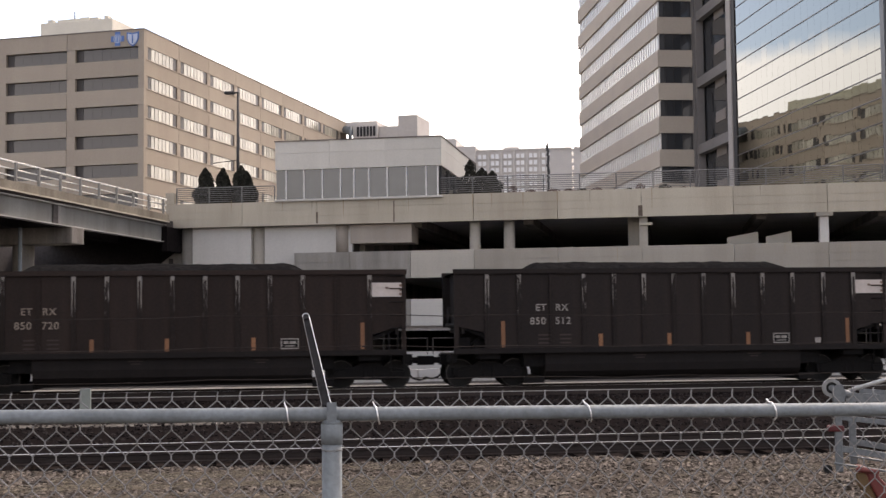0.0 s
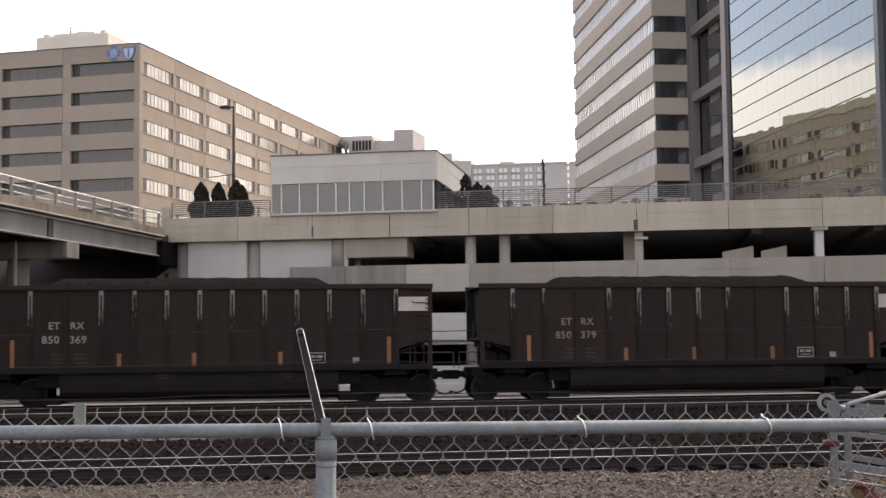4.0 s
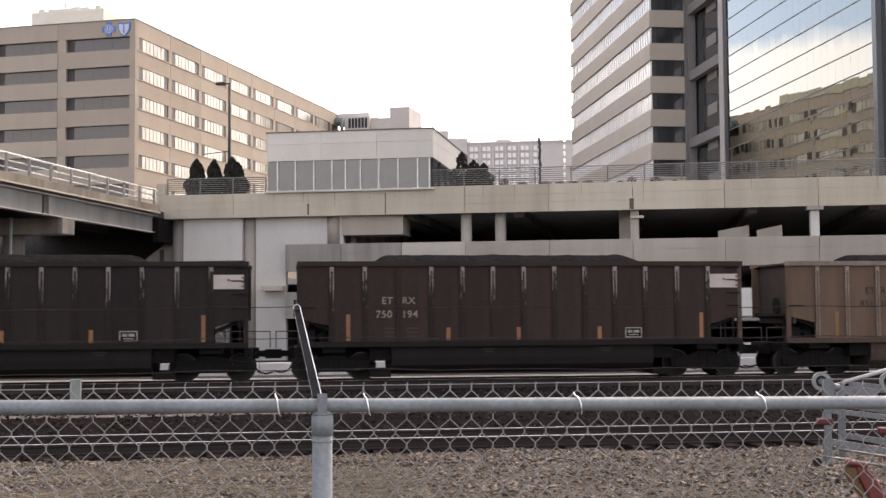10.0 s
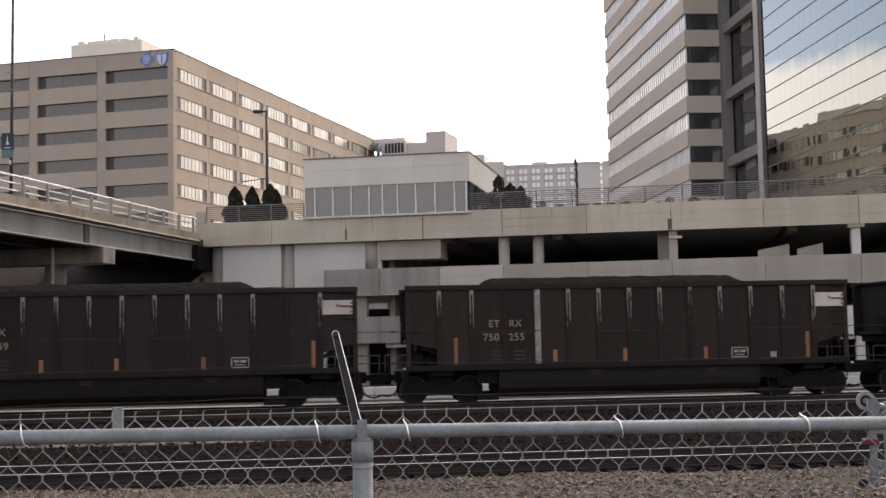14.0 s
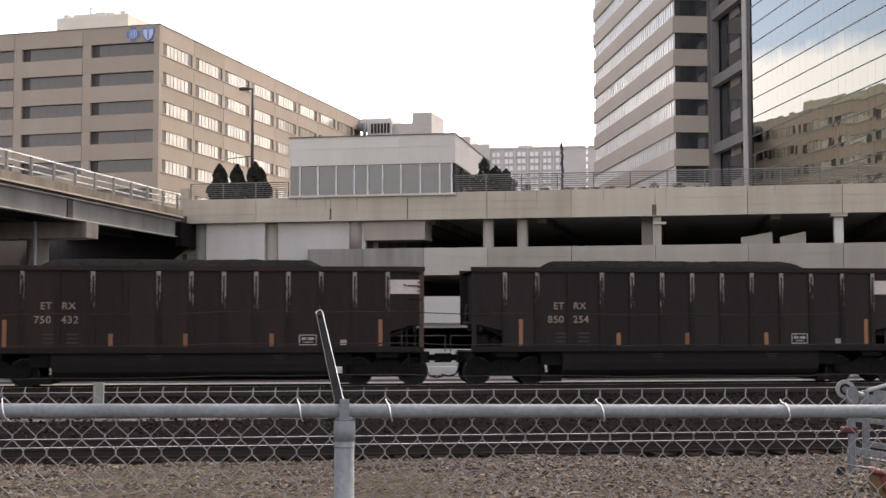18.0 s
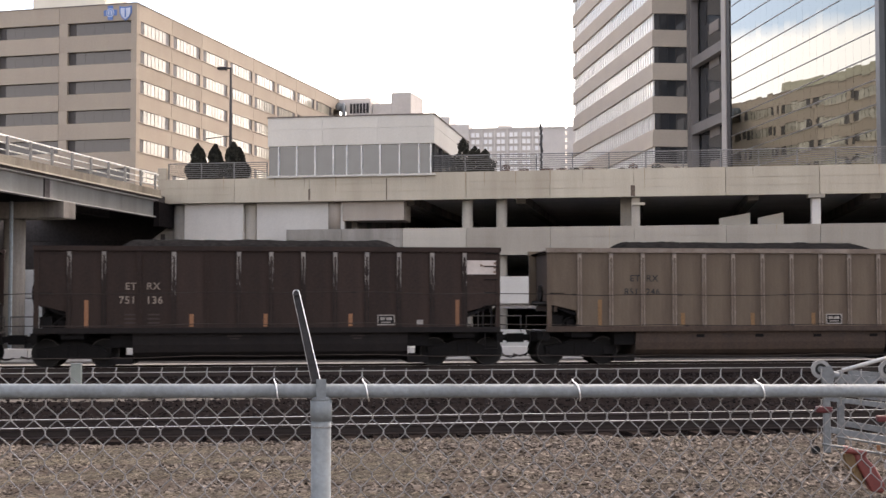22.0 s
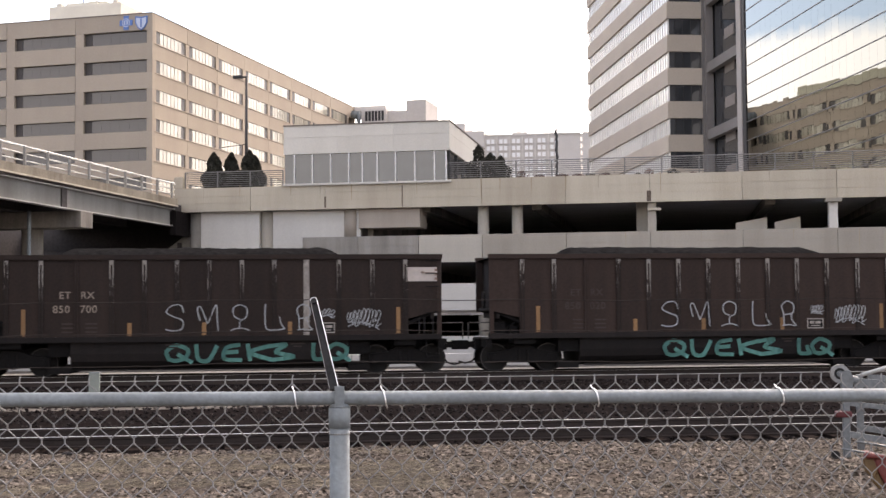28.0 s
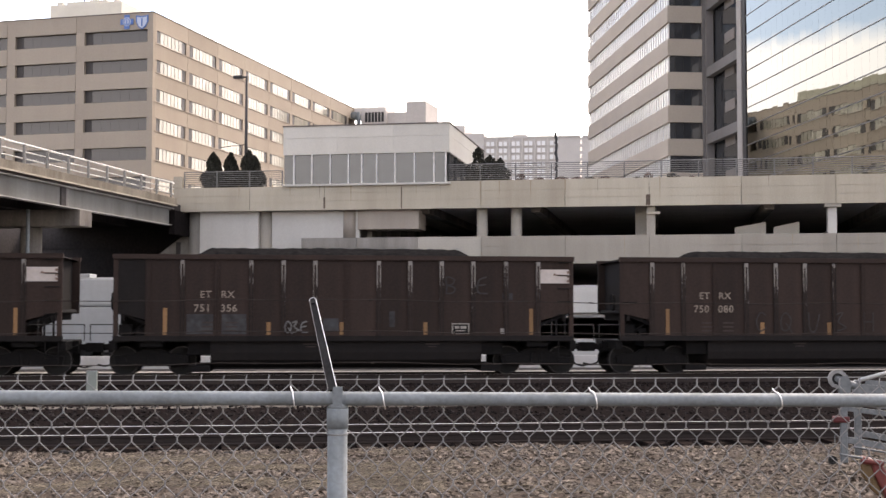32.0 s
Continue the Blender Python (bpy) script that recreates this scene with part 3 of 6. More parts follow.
def build_garage():
    g = thing("parking_garage", "concrete parking garage with open dark levels and precast fascia", "garage", DECK, kind="structure")
    for a, b in zip(JOINTS, JOINTS[1:]):
        part("fascia_panel", band(a, b, 6.92, 8.36 if b > -6 else 8.22, 0, 0.35), CONC, g)
    low = [-8.28, -5.2, -1.9] + [j for j in JOINTS if j > 0]
    for a, b in zip(low, low[1:]):
        # panel tone steps along the front: darkest at the bridge end
        part("parapet_panel", band(a, b, 3.98, 5.42, 0, 0.3), CONC_DULL if b <= -1.8 else CONC_LIGHT if b < 2 else CONC_LOW, g)
        part("parapet_panel", band(a, b, 1.45, 2.86, 0, 0.3), WHITE_PANEL if b > 0 else CONC_DULL, g)
    for z, name in ((7.55, "roof_slab"), (4.45, "floor_slab"), (1.55, "floor_slab")):
        part(name, B(-5.0 if z < 7 else -15.4, 47, 0.4, 34, z - 0.35, z), CONC_IN, g)
    part("roof_deck", B(-9.2, 60, 0.36, 95, 8.0, 8.2), ROOFING, g)
    part("roof_deck", B(-15.5, -9.21, 0.36, 95, 7.86, 8.06), ROOFING, g)
    part("back_wall", B(-16, 47, 34, 34.3, -0.9, 8.0), CONC_IN, g)
    part("end_wall", B(47, 47.3, 0.0, 34.3, -0.9, 8.0), CONC_IN, g)
    # dark concrete gives the inner wall its indoor shade
    part("inner_wall", B(-5.0, -4.7, 1.4, 34, -0.9, 7.2), CONC_DARK, g)
    part("kerb_wall", B(-4, 47, 0.05, 0.25, -0.82, 0.1), WHITE_PANEL, g)
    # columns set in greyer concrete, which carries the shade on them
    for x in (1.46, 3.28):
        part("column", Shape().rod((x, 0.75, -0.85), (x, 0.75, 7.3), 0.29, 20), CONC_LOW, g, smooth=True)
    for x, y, w in ((9.75, 1.6, 0.6), (10.28, 0.35, 0.44), (19.25, 0.3, 0.44), (28.5, 0.35, 0.58), (37.6, 0.35, 0.58)):
        part("column", B(x - w / 2, x + w / 2, y, y + 0.6, -0.85, 7.3), WHITE_PANEL if x > 19 else CONC_LOW, g, bevel=0.03)
    part("column_head", B(18.85, 19.65, 0.03, 0.9, 6.74, 6.915), CONC_LOW, g)
    part("column_head", B(10.1, 10.75, 0.1, 0.5, 6.5, 6.62), CONC, g)
    # beams coloured dark so they sink into the ceiling's shade
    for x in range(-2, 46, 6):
        part("ceiling_beam", B(x, x + 0.5, 1.2, 33.9, 6.75, 7.2), CONC_DARK, g)
    for x0, x1 in ((14.6, 16.2), (16.6, 17.9)):
        r = Shape().prism([(x0, 5.0), (x1, 5.0), (x1, 6.22), (x0, 5.95)], 3.0, 3.3)
        part("ramp_wall", r, CREAM, g)
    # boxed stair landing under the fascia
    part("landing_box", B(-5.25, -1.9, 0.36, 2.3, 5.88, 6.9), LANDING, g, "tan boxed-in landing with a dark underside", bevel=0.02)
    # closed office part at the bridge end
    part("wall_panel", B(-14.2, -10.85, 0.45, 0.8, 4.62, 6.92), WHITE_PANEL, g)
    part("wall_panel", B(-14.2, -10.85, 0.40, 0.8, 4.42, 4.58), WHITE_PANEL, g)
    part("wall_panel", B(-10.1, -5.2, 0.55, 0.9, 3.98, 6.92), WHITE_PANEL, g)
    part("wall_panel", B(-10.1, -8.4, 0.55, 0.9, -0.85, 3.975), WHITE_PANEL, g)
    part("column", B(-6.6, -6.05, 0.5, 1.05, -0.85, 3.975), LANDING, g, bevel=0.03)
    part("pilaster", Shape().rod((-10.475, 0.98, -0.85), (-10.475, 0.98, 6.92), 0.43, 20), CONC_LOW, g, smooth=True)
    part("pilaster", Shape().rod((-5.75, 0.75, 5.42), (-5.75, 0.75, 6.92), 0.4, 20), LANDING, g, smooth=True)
    part("corner_pier", Shape().rod((-14.50, 1.08, -0.85), (-14.50, 1.08, 6.92), 0.56, 24), CONC_DULL, g, smooth=True)
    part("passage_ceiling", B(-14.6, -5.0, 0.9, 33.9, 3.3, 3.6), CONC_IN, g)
    part("passage_wall", B(-10.6, -10.2, 1.2, 10, -0.85, 3.3), CONC_DARK, g)
    part("canopy", B(-14.2, -10.4, -0.5, 0.9, 2.92, 3.26), WHITE_PANEL, g, "white entrance canopy")
    part("ledge", B(-9.6, -8.4, -0.1, 0.6, 2.95, 3.2), CONC, g)
    part("canopy_return", Shape().prism([(-15.3, 2.62), (-14.21, 2.80), (-14.21, 3.2), (-15.3, 2.86)], -0.1, 0.85), WHITE_PANEL, g)
    part("wall_ledge", B(-18.3, -15.31, 0.70, 0.899, 2.58, 2.80), WHITE_PANEL, g)
    # flat dark sheets on the wall stand for the shade inside two openings
    part("wall_recess", B(-15.75, -15.50, 0.86, 0.898, -0.85, 5.3), SHADE_DARK, g, "dark recess in the wing wall")
    part("doorway", B(-17.5, -16.05, 0.86, 0.898, -0.85, 2.50), SHADE_DARK, g, "dark doorway under a ledge")
    part("door_post", Shape().rod((-16.55, 0.7, -0.85), (-16.55, 0.7, 2.55), 0.12, 12), LANDING, g, smooth=True)
    part("entrance_post", Shape().rod((-11.5, -0.25, -0.85), (-11.5, -0.25, 2.915), 0.11, 12), GALV, g, smooth=True)
    for x in (-13.6, -12.3):
        part("passage_door", B(x - 0.48, x + 0.48, 1.30, 1.40, -0.8, 2.2), CONC_DARK, g, "grey door deep in the passage", bevel=0.02)
    w = part("window", B(-14.1, -10.9, 0.75, 0.80, 3.30, 4.42), SLOT, g, "dark window with white muntins")
    for i in range(5):
        x = -14.1 + 0.8 * i
        part("muntin", B(x - 0.03, x + 0.03, 0.68, 0.749, 3.30, 4.42), WHITE_PANEL, w)
    part("muntin", B(-14.1, -10.9, 0.66, 0.679, 3.70, 3.76), WHITE_PANEL, w)
    d = part("storefront", B(-16.0, -6.0, 22.94, 22.98, -0.8, 2.7), GLASS_GREY, g, "grey storefront glass behind posts")
    for i in range(4):
        x = -15.3 + 2.4 * i
        part("mullion", B(x - 0.04, x + 0.04, 22.88, 22.938, -0.8, 2.7), MULLION, d)
    ww = Shape().prism([(-24.0, -0.85), (-14.9, -0.85), (-14.9, 6.0), (-18.3, 3.55), (-24.0, -0.2)], 0.9, 1.3)
    # duller concrete puts the bridge's shade into the wall's colour
    part("wing_wall", ww, CONC_DULL, g, "pale sloped wing wall beside the underpass")
    part("end_block", B(-15.58, -15.08, -0.02, 0.5, 8.22, 8.86), CONC, g, bevel=0.02)
    # stains that run down from the joints
    for x, z0, z1, ww in ((-7.0, 7.0, 7.6, 0.10), (-2.77, 6.95, 8.1, 0.06), (10.15, 6.95, 7.5, 0.22)):
        part("stain", B(x - ww / 2, x + ww / 2, -0.004, 0.001, z0, z1), STAIN, g, "dark run-off stain")
    rnd = random.Random(31)
    for i in range(24):
        x = -15.2 + 1.63 * i + rnd.uniform(-0.4, 0.4)
        low_level = rnd.random() < 0.3 and x > -1.5
        z1 = 5.40 if low_level else 8.34
        ln, ww = rnd.uniform(0.25, 1.35), rnd.uniform(0.02, 0.07)
        run = [(x - ww / 2, z1), (x - ww * 0.25, z1 - ln * 0.6), (x, z1 - ln), (x + ww * 0.3, z1 - ln * 0.5), (x + ww / 2, z1)]
        part("stain", Shape().prism(run, -0.004, 0.001), RUST_RUN if rnd.random() < 0.5 else FAINT_RUN, g, "thin run-off streak")


RUST_RUN = mat("rusty_run_off", (0.36, 0.29, 0.21), 0.95, var=0.3, fine=12, coarse=3)
FAINT_RUN = mat("faint_grey_run_off", (0.36, 0.32, 0.265), 0.95, var=0.3, fine=12, coarse=3)
STAIN = mat("run_off_stain", (0.14, 0.11, 0.09), 0.95, var=0.4, fine=12, coarse=3)


def build_railing(x0, x1, label, drop=0.0):
    t = thing("deck_railing", label, "railing", DECK @ pose(0, 0, -drop))
    n = max(1, round((x1 - x0) / 1.85))
    me = B(-0.03, 0.03, 0.12, 0.18, 8.36, 9.24).data("post")
    me.materials.append(RAIL_METAL)
    for i in range(n + 1):
        part("post", me, None, t, m=pose(x0 + (x1 - x0) * i / n, 0, 0))
    for k in range(8):
        z = 8.47 + 0.109 * k
        part("bar", Shape().rod((x0, 0.1, z), (x1, 0.1, z), 0.019 if k < 7 else 0.03, 6), RAIL_METAL, t)


def build_lot_kerb():
    k = thing("lot_kerb", "low white painted concrete kerb along the lot", "kerb", TRACK, kind="structure")
    for i in range(28):
        part("kerb_block", B(-40 + i * 3.0, -37.03 + i * 3.0, 51.0, 51.3, -0.82, -0.30), KERB_WHITE, k)


build_lot_kerb()
build_garage()
build_railing(-15.0, -9.4, "grey metal railing with horizontal bars on the fascia", 0.14)
build_railing(-0.45, 46.5, "long grey metal railing with horizontal bars on the fascia")


def build_annex():
    a = thing("roof_annex", "low cream pavilion with dark tinted windows on the garage deck", "building", DECK)
    x0, x1, y0, y1, z0, z1 = -9.27, -0.17, -0.16, 12.0, 8.21, 11.42
    part("core", B(x0 + 0.2, x1 - 0.2, y0 + 0.25, y1 - 0.2, z0, z1 - 0.1), CONC_IN, a)
    part("base", B(x0 - 0.05, x1 + 0.05, y0 - 0.03, y0 + 0.3, z0 - 0.005, z0 + 0.10), WHITE_PANEL, a)
    for lo, hi in ((9.90, 10.78), (10.79, z1)):
        n = 3
        for i in range(n):
            part("wall_panel", B(x0 + (x1 - x0) * i / n + 0.004, x0 + (x1 - x0) * (i + 1) / n - 0.004, y0, y0 + 0.25, lo, hi), CREAM, a)
        part("side_panel", B(x1 - 0.25, x1, y0 + 0.251, y1, lo, hi), CREAM, a)
        part("side_panel", B(x0, x0 + 0.25, y0 + 0.251, y1, lo, hi), CREAM, a)
    part("coping", B(x0 - 0.04, x1 + 0.04, y0 - 0.04, y1, z1, z1 + 0.06), COPING, a)
    xs = [x0, -8.68, -7.68, -6.66, -5.66, -4.92, -4.10, -3.10, -2.05, -1.0, x1 - 0.2]
    for p, q in zip(xs, xs[1:]):
        part("pane", B(p + 0.03, q - 0.03, y0 + 0.12, y0 + 0.14, z0 + 0.1, 9.9), GLASS_TEAL, a)
        part("mullion", B(q - 0.03, q + 0.03, y0 + 0.04, y0 + 0.16, z0 + 0.1, 9.9), FRAME_WHITE, a)
    for i in range(5):
        y = y0 + 0.4 + i * 2.2
        part("pane", B(x1 - 0.14, x1 - 0.12, y + 0.04, y + 2.16, z0 + 0.1, 9.9), GLASS_DARK, a)
        part("mullion", B(x1 - 0.16, x1 - 0.03, y - 0.04, y + 0.04, z0 + 0.1, 9.9), DARK_METAL, a)


build_annex()


# ---- office block with ribbon windows ----
def build_office():
    m = pose(-39.81, 165, 0, 0, 0, -14.4)
    o = thing("office_block", "beige concrete office block with recessed ribbon windows", "building", m)
    top, storey, wh = 41.15, 3.93, 1.75
    L, D = 75.0, 82.0
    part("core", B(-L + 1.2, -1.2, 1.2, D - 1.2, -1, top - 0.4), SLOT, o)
    part("roof", B(-L + 0.5, -0.5, 0.5, D - 0.5, top - 0.5, top - 0.35), ROOFING, o)
    rows = [38.95 - storey * i for i in range(10)]
    # spandrel bands, front and side
    zs = [(rows[0], top)] + [(rows[i + 1], rows[i] - wh) for i in range(9)]
    for lo, hi in zs:
        for k in range(7):
            xa, xb = -L if k == 6 else -11.45 - k * 10.6 + 0.03, 0 if k == 0 else -11.45 - (k - 1) * 10.6 - 0.03
            part("spandrel_panel", B(xa, xb, 0, 0.7, lo, hi), BEIGE, o)
        for k in range(8):
            ya, yb = 0.701 if k == 0 else 10.26 + (k - 1) * 9.75 + 0.03, D if k == 7 else 10.26 + k * 9.75 - 0.03
            part("spandrel_panel", B(-0.7, 0, ya, yb, lo, hi), BEIGE, o)
            if lo > 14 and hi < top - 1:
                part("sill", B(-0.16, 0.07, ya, yb, hi - 0.10, hi + 0.02), BEIGE, o)
    part("parapet", B(-L, -L + 0.7, 0.71, D, -1, top), BEIGE, o)
    part("parapet", B(-L, 0, D, D + 0.7, -1, top), BEIGE, o)
    part("coping", B(-L - 0.05, 0.06, -0.06, 0.75, top, top + 0.12), COPING, o)
    part("coping", B(-0.75, 0.06, 0.751, D + 0.05, top, top + 0.12), COPING, o)
    pier_f = B(-0.62, 0.62, 0.02, 0.69, -wh - 0.01, 0.01).data("pier")
    pier_f.materials.append(BEIGE)
    pier_s = B(-0.69, -0.02, -0.52, 0.52, -wh - 0.01, 0.01).data("pier")
    pier_s.materials.append(BEIGE)
    end_f = B(-0.83, -0.001, 0.02, 0.69, -wh - 0.01, 0.01).data("corner_pier")
    end_f.materials.append(BEIGE)
    end_s = B(-0.69, -0.02, 0.701, 1.12, -wh - 0.01, 0.01).data("corner_pier")
    end_s.materials.append(BEIGE)
    fw = B(-9.4, 0, 0, 0.05, -wh, 0).data("front_window")
    fw.materials.append(GLASS_GREY)
    fpane = B(-1.37, 0, -0.03, -0.002, -wh + 0.1, -0.05).data("pane")
    fpane.materials.append(GLASS_GREY)
    slot = B(-9.4, -8.35, -0.04, -0.001, -wh, 0).data("slot")
    slot.materials.append(SLOT)
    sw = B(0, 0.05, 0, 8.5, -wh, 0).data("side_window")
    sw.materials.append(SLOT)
    pane = B(0.052, 0.09, 0.02, 0.97, -wh + 0.05, -0.05).data("pane")
    pane.materials.append(GLASS_PALE)
    for i, z in enumerate(rows):
        part("corner_pier", end_f, None, o, m=pose(0, 0, z))
        part("corner_pier", end_s, None, o, m=pose(0, 0, z))
        for k in range(7):
            x = -0.83 - k * 10.6
            w = part("front_window", fw, None, o, m=pose(x, 0.5, z))
            for p in range(6):
                part("pane", fpane, None, w, m=pose(-0.02 - p * 1.385, 0, 0))
            part("slot", slot, None, w)
            part("pier", pier_f, None, o, m=pose(x - 9.4 - 0.6, 0, z))
        if i > 5:
            continue
        for k in range(8):
            y = 1.14 + k * 9.75
            w = part("side_window", sw, None, o, m=pose(-0.17, y, z))
            for p in range(6):
                part("pane", pane, None, w, m=pose(0, 1.05 + p * 1.07, 0))
            part("pier", pier_s, None, o, m=pose(0, y + 8.5 + 0.62, z))
    # penthouse on the roof
    part("penthouse", B(-20.6, -9.2, 8, 46, top - 0.4, 45.2), PENTHOUSE, o, "pale yellow rooftop plant room", bevel=0.1)
    part("penthouse", B(-22.0, -9.2, 48.5, 78.0, top - 0.4, 45.3), OLIVE_PANEL, o, "olive rooftop plant room", bevel=0.1)
    part("penthouse_cap", B(-18.5, -12.0, 9, 20, 45.2, 45.75), PENTHOUSE, o)
    for x, w in ((-19.8, 0.8), (-14.6, 1.4), (-10.8, 0.7)):
        part("roof_vent", B(x, x + w, 8.6, 9.4, 45.2, 45.75), PENTHOUSE, o)
    part("antenna", Shape().rod((-16.3, 10, 45.7), (-16.3, 10, 47.0), 0.08, 6), DARK_METAL, o)
    # round and shield-shaped emblems by the corner
    cx, cz, a, b = -3.85, 40.05, 0.95, 0.38
    cross = [(-b, -a), (b, -a), (b, -b), (a, -b), (a, b), (b, b), (b, a), (-b, a), (-b, b), (-a, b), (-a, -b), (-b, -b)]
    e = part("emblem", Shape().prism([(cx + x, cz + z) for x, z in cross], -0.10, -0.02), EMBLEM, o, "blue cross emblem")
    part("emblem_field", Shape().disc((cx, -0.12, cz), 0.58, 0.03, 24), EMBLEM_PALE, e)
    part("emblem_mark", Shape().disc((cx, -0.15, cz), 0.48, 0.03, 24, 0.36), EMBLEM, e)
    part("emblem_mark", B(cx - 0.09, cx + 0.09, -0.16, -0.137, cz - 0.3, cz + 0.25), EMBLEM, e)
    dx = 0.5
    sh = [(-3.0, 40.7), (-3.0, 39.8), (-2.65, 39.15), (-2.1, 38.7), (-1.55, 39.15), (-1.2, 39.8), (-1.2, 40.7), (-2.1, 40.55)]
    sh = [(x + dx, z + 0.15) for x, z in sh]
    e = part("emblem", Shape().prism(list(reversed(sh)), -0.12, -0.02), EMBLEM, o, "blue shield emblem")
    sh2 = [(-1.6 + (x + 1.6) * 0.78, 39.75 + (z - 39.75) * 0.78) for x, z in sh]
    part("emblem_field", Shape().prism(list(reversed(sh2)), -0.16, -0.13), EMBLEM_PALE, e)
    part("emblem_mark", B(-1.7, -1.5, -0.2, -0.17, 39.3, 40.4), EMBLEM, e)


OLIVE_PANEL = mat("olive_panel", (0.40, 0.385, 0.30), 0.85, fine=3, coarse=0.4, var=0.08, amount=0.3)
EMBLEM = mat("emblem_blue", (0.10, 0.20, 0.48), 0.5, var=0.05)
EMBLEM_PALE = mat("emblem_pale_blue", (0.55, 0.62, 0.75), 0.5, var=0.05)
build_office()


def build_roof_plant():
    m = pose(-19.9, 242.5, 0, 0, 0, -14.4)
    p = thing("rooftop_plant", "grey rooftop plant with louvres and a round duct", "plant room", m)
    part("plant_box", B(2.2, 7.2, 0, 9, 20, 40.2), FAR_WALL, p)
    part("plant_roof", B(0.2, 6.6, 1.5, 10, 40.21, 41.2), FAR_WALL, p, bevel=0.1)
    for i in range(6):
        part("louvre", B(3.0 + i * 0.66, 3.48 + i * 0.66, -0.08, -0.001, 38.0, 39.9), DARK_METAL, p)
    part("duct", Shape().rod((1.1, -1.0, 39.3), (1.1, 2.0, 39.3), 0.75, 20), GALV, p, smooth=True)
    part("duct", Shape().rod((1.9, -0.7, 39.9), (1.9, -0.7, 36.5), 0.35, 16), GALV, p, smooth=True)
    part("wing", B(7.21, 11.3, 1, 20, 20, 39.9), FAR_WALL, p)
    part("stair_tower", B(11.31, 15.2, 0, 9, 20, 41.7), FAR_WALL, p, bevel=0.08)


build_roof_plant()


def build_far_block():
    m = pose(14.0, 560, 0, 0, 0, -9)
    o = thing("apartment_block", "pale distant apartment block with rows of small windows", "building", m)
    part("wall", B(0, 42.7, 0, 30, -1, 78.6), FAR_WALL, o)
    part("wall", B(43.6, 60, 0, 1.2, -1, 78.6), FAR_WALL, o)
    part("wall", B(-20.0, -8.5, -3, 24, -1, 84.5), FAR_WALL, o)
    part("wall", B(-8.49, -0.01, -2, 24, -1, 81.0), FAR_WALL, o)
    part("roof_ledge", B(-0.3, 42.69, -0.4, 30, 78.6, 79.4), FAR_WALL, o)
    part("roof_ledge", B(43.61, 60, -0.4, 1.2, 78.6, 79.4), FAR_WALL, o)
    part("roof_hut", B(12.2, 18.6, 4, 14, 79.4, 80.9), FAR_WALL, o)
    for r in range(12):
        part("link_slab", B(42.71, 43.59, 0.2, 0.6, 77.4 - 3.1 * r, 78.6 - 3.1 * r), FAR_WALL, o)
    win = B(0, 1.45, -0.12, -0.02, 0, 1.9).data("window")
    win.materials.append(FAR_GLASS)
    sill = B(-0.2, 1.65, -0.5, -0.121, -0.45, -0.12).data("sill")
    sill.materials.append(FAR_WALL)
    fin = B(0, 0.6, -0.9, -0.001, -1, 78.5).data("pier")
    fin.materials.append(FAR_WALL)
    for c in range(6):
        x = 1.0 + 5.7 * c
        for r in range(10):
            for dx in (0.0, 2.05):
                w = part("window", win, None, o, m=pose(x + dx, 0, 75.3 - r * 3.1))
                part("sill", sill, None, w)
        if c:
            part("pier", fin, None, o, m=pose(x - 1.4, 0, 0))


FAR_GLASS = glass("far_window_glass", (0.80, 0.80, 0.79), 0.25, spec=0.6)
build_far_block()


# ---- tower with banded stone and a mirror-glass wing ----
def build_tower():
    m = pose(25.8, 150, 0, 0, 0, 5.98)
    o = thing("office_tower", "office tower with bands of stone and ribbon windows", "building", m)
    storey, wh, D = 4.03, 2.0, 45.4
    tops = [32.28 + storey * i for i in range(-7, 12)]
    H = tops[-1] + 3
    part("core", B(0.4, 40, 0.4, D - 0.4, -1, H), SLOT, o)
    mull = Shape()
    for k in range(41):
        y = 0.6 + k * 1.1
        mull.box(0.16, 0.24, y - 0.045, y + 0.045, -wh, 0)
    mull = mull.data("mullions")
    mull.materials.append(MULLION)
    for z in tops:
        part("spandrel", B(0, 4.25, 0, 0.35, z, z + storey - wh), TOWER_STONE, o)
        part("spandrel", B(0, 0.35, 0.351, D, z, z + storey - wh), TOWER_STONE, o)
        part("back_spandrel", B(0.351, 6, D - 0.35, D, z, z + storey - wh), TOWER_STONE, o)
        part("window_ribbon", B(0.25, 0.30, 0.3, D - 0.2, z - wh, z), BLINDS, o, "bright window ribbon with white blinds")
        part("mullions", mull, None, o, m=pose(0, 0, z))
        w = part("front_window", B(0.31, 4.2, 0.25, 0.30, z - wh, z), GLASS_DARK, o, "dark tinted windows")
        for k in range(4):
            part("mullion", B(0.95 + k * 1.0, 1.01 + k * 1.0, 0.19, 0.249, z - wh, z), DARK_METAL, w)
    part("corner_column", B(4.25, 4.95, -0.15, 0.6, -1, H), GREY_STONE, o)


build_tower()


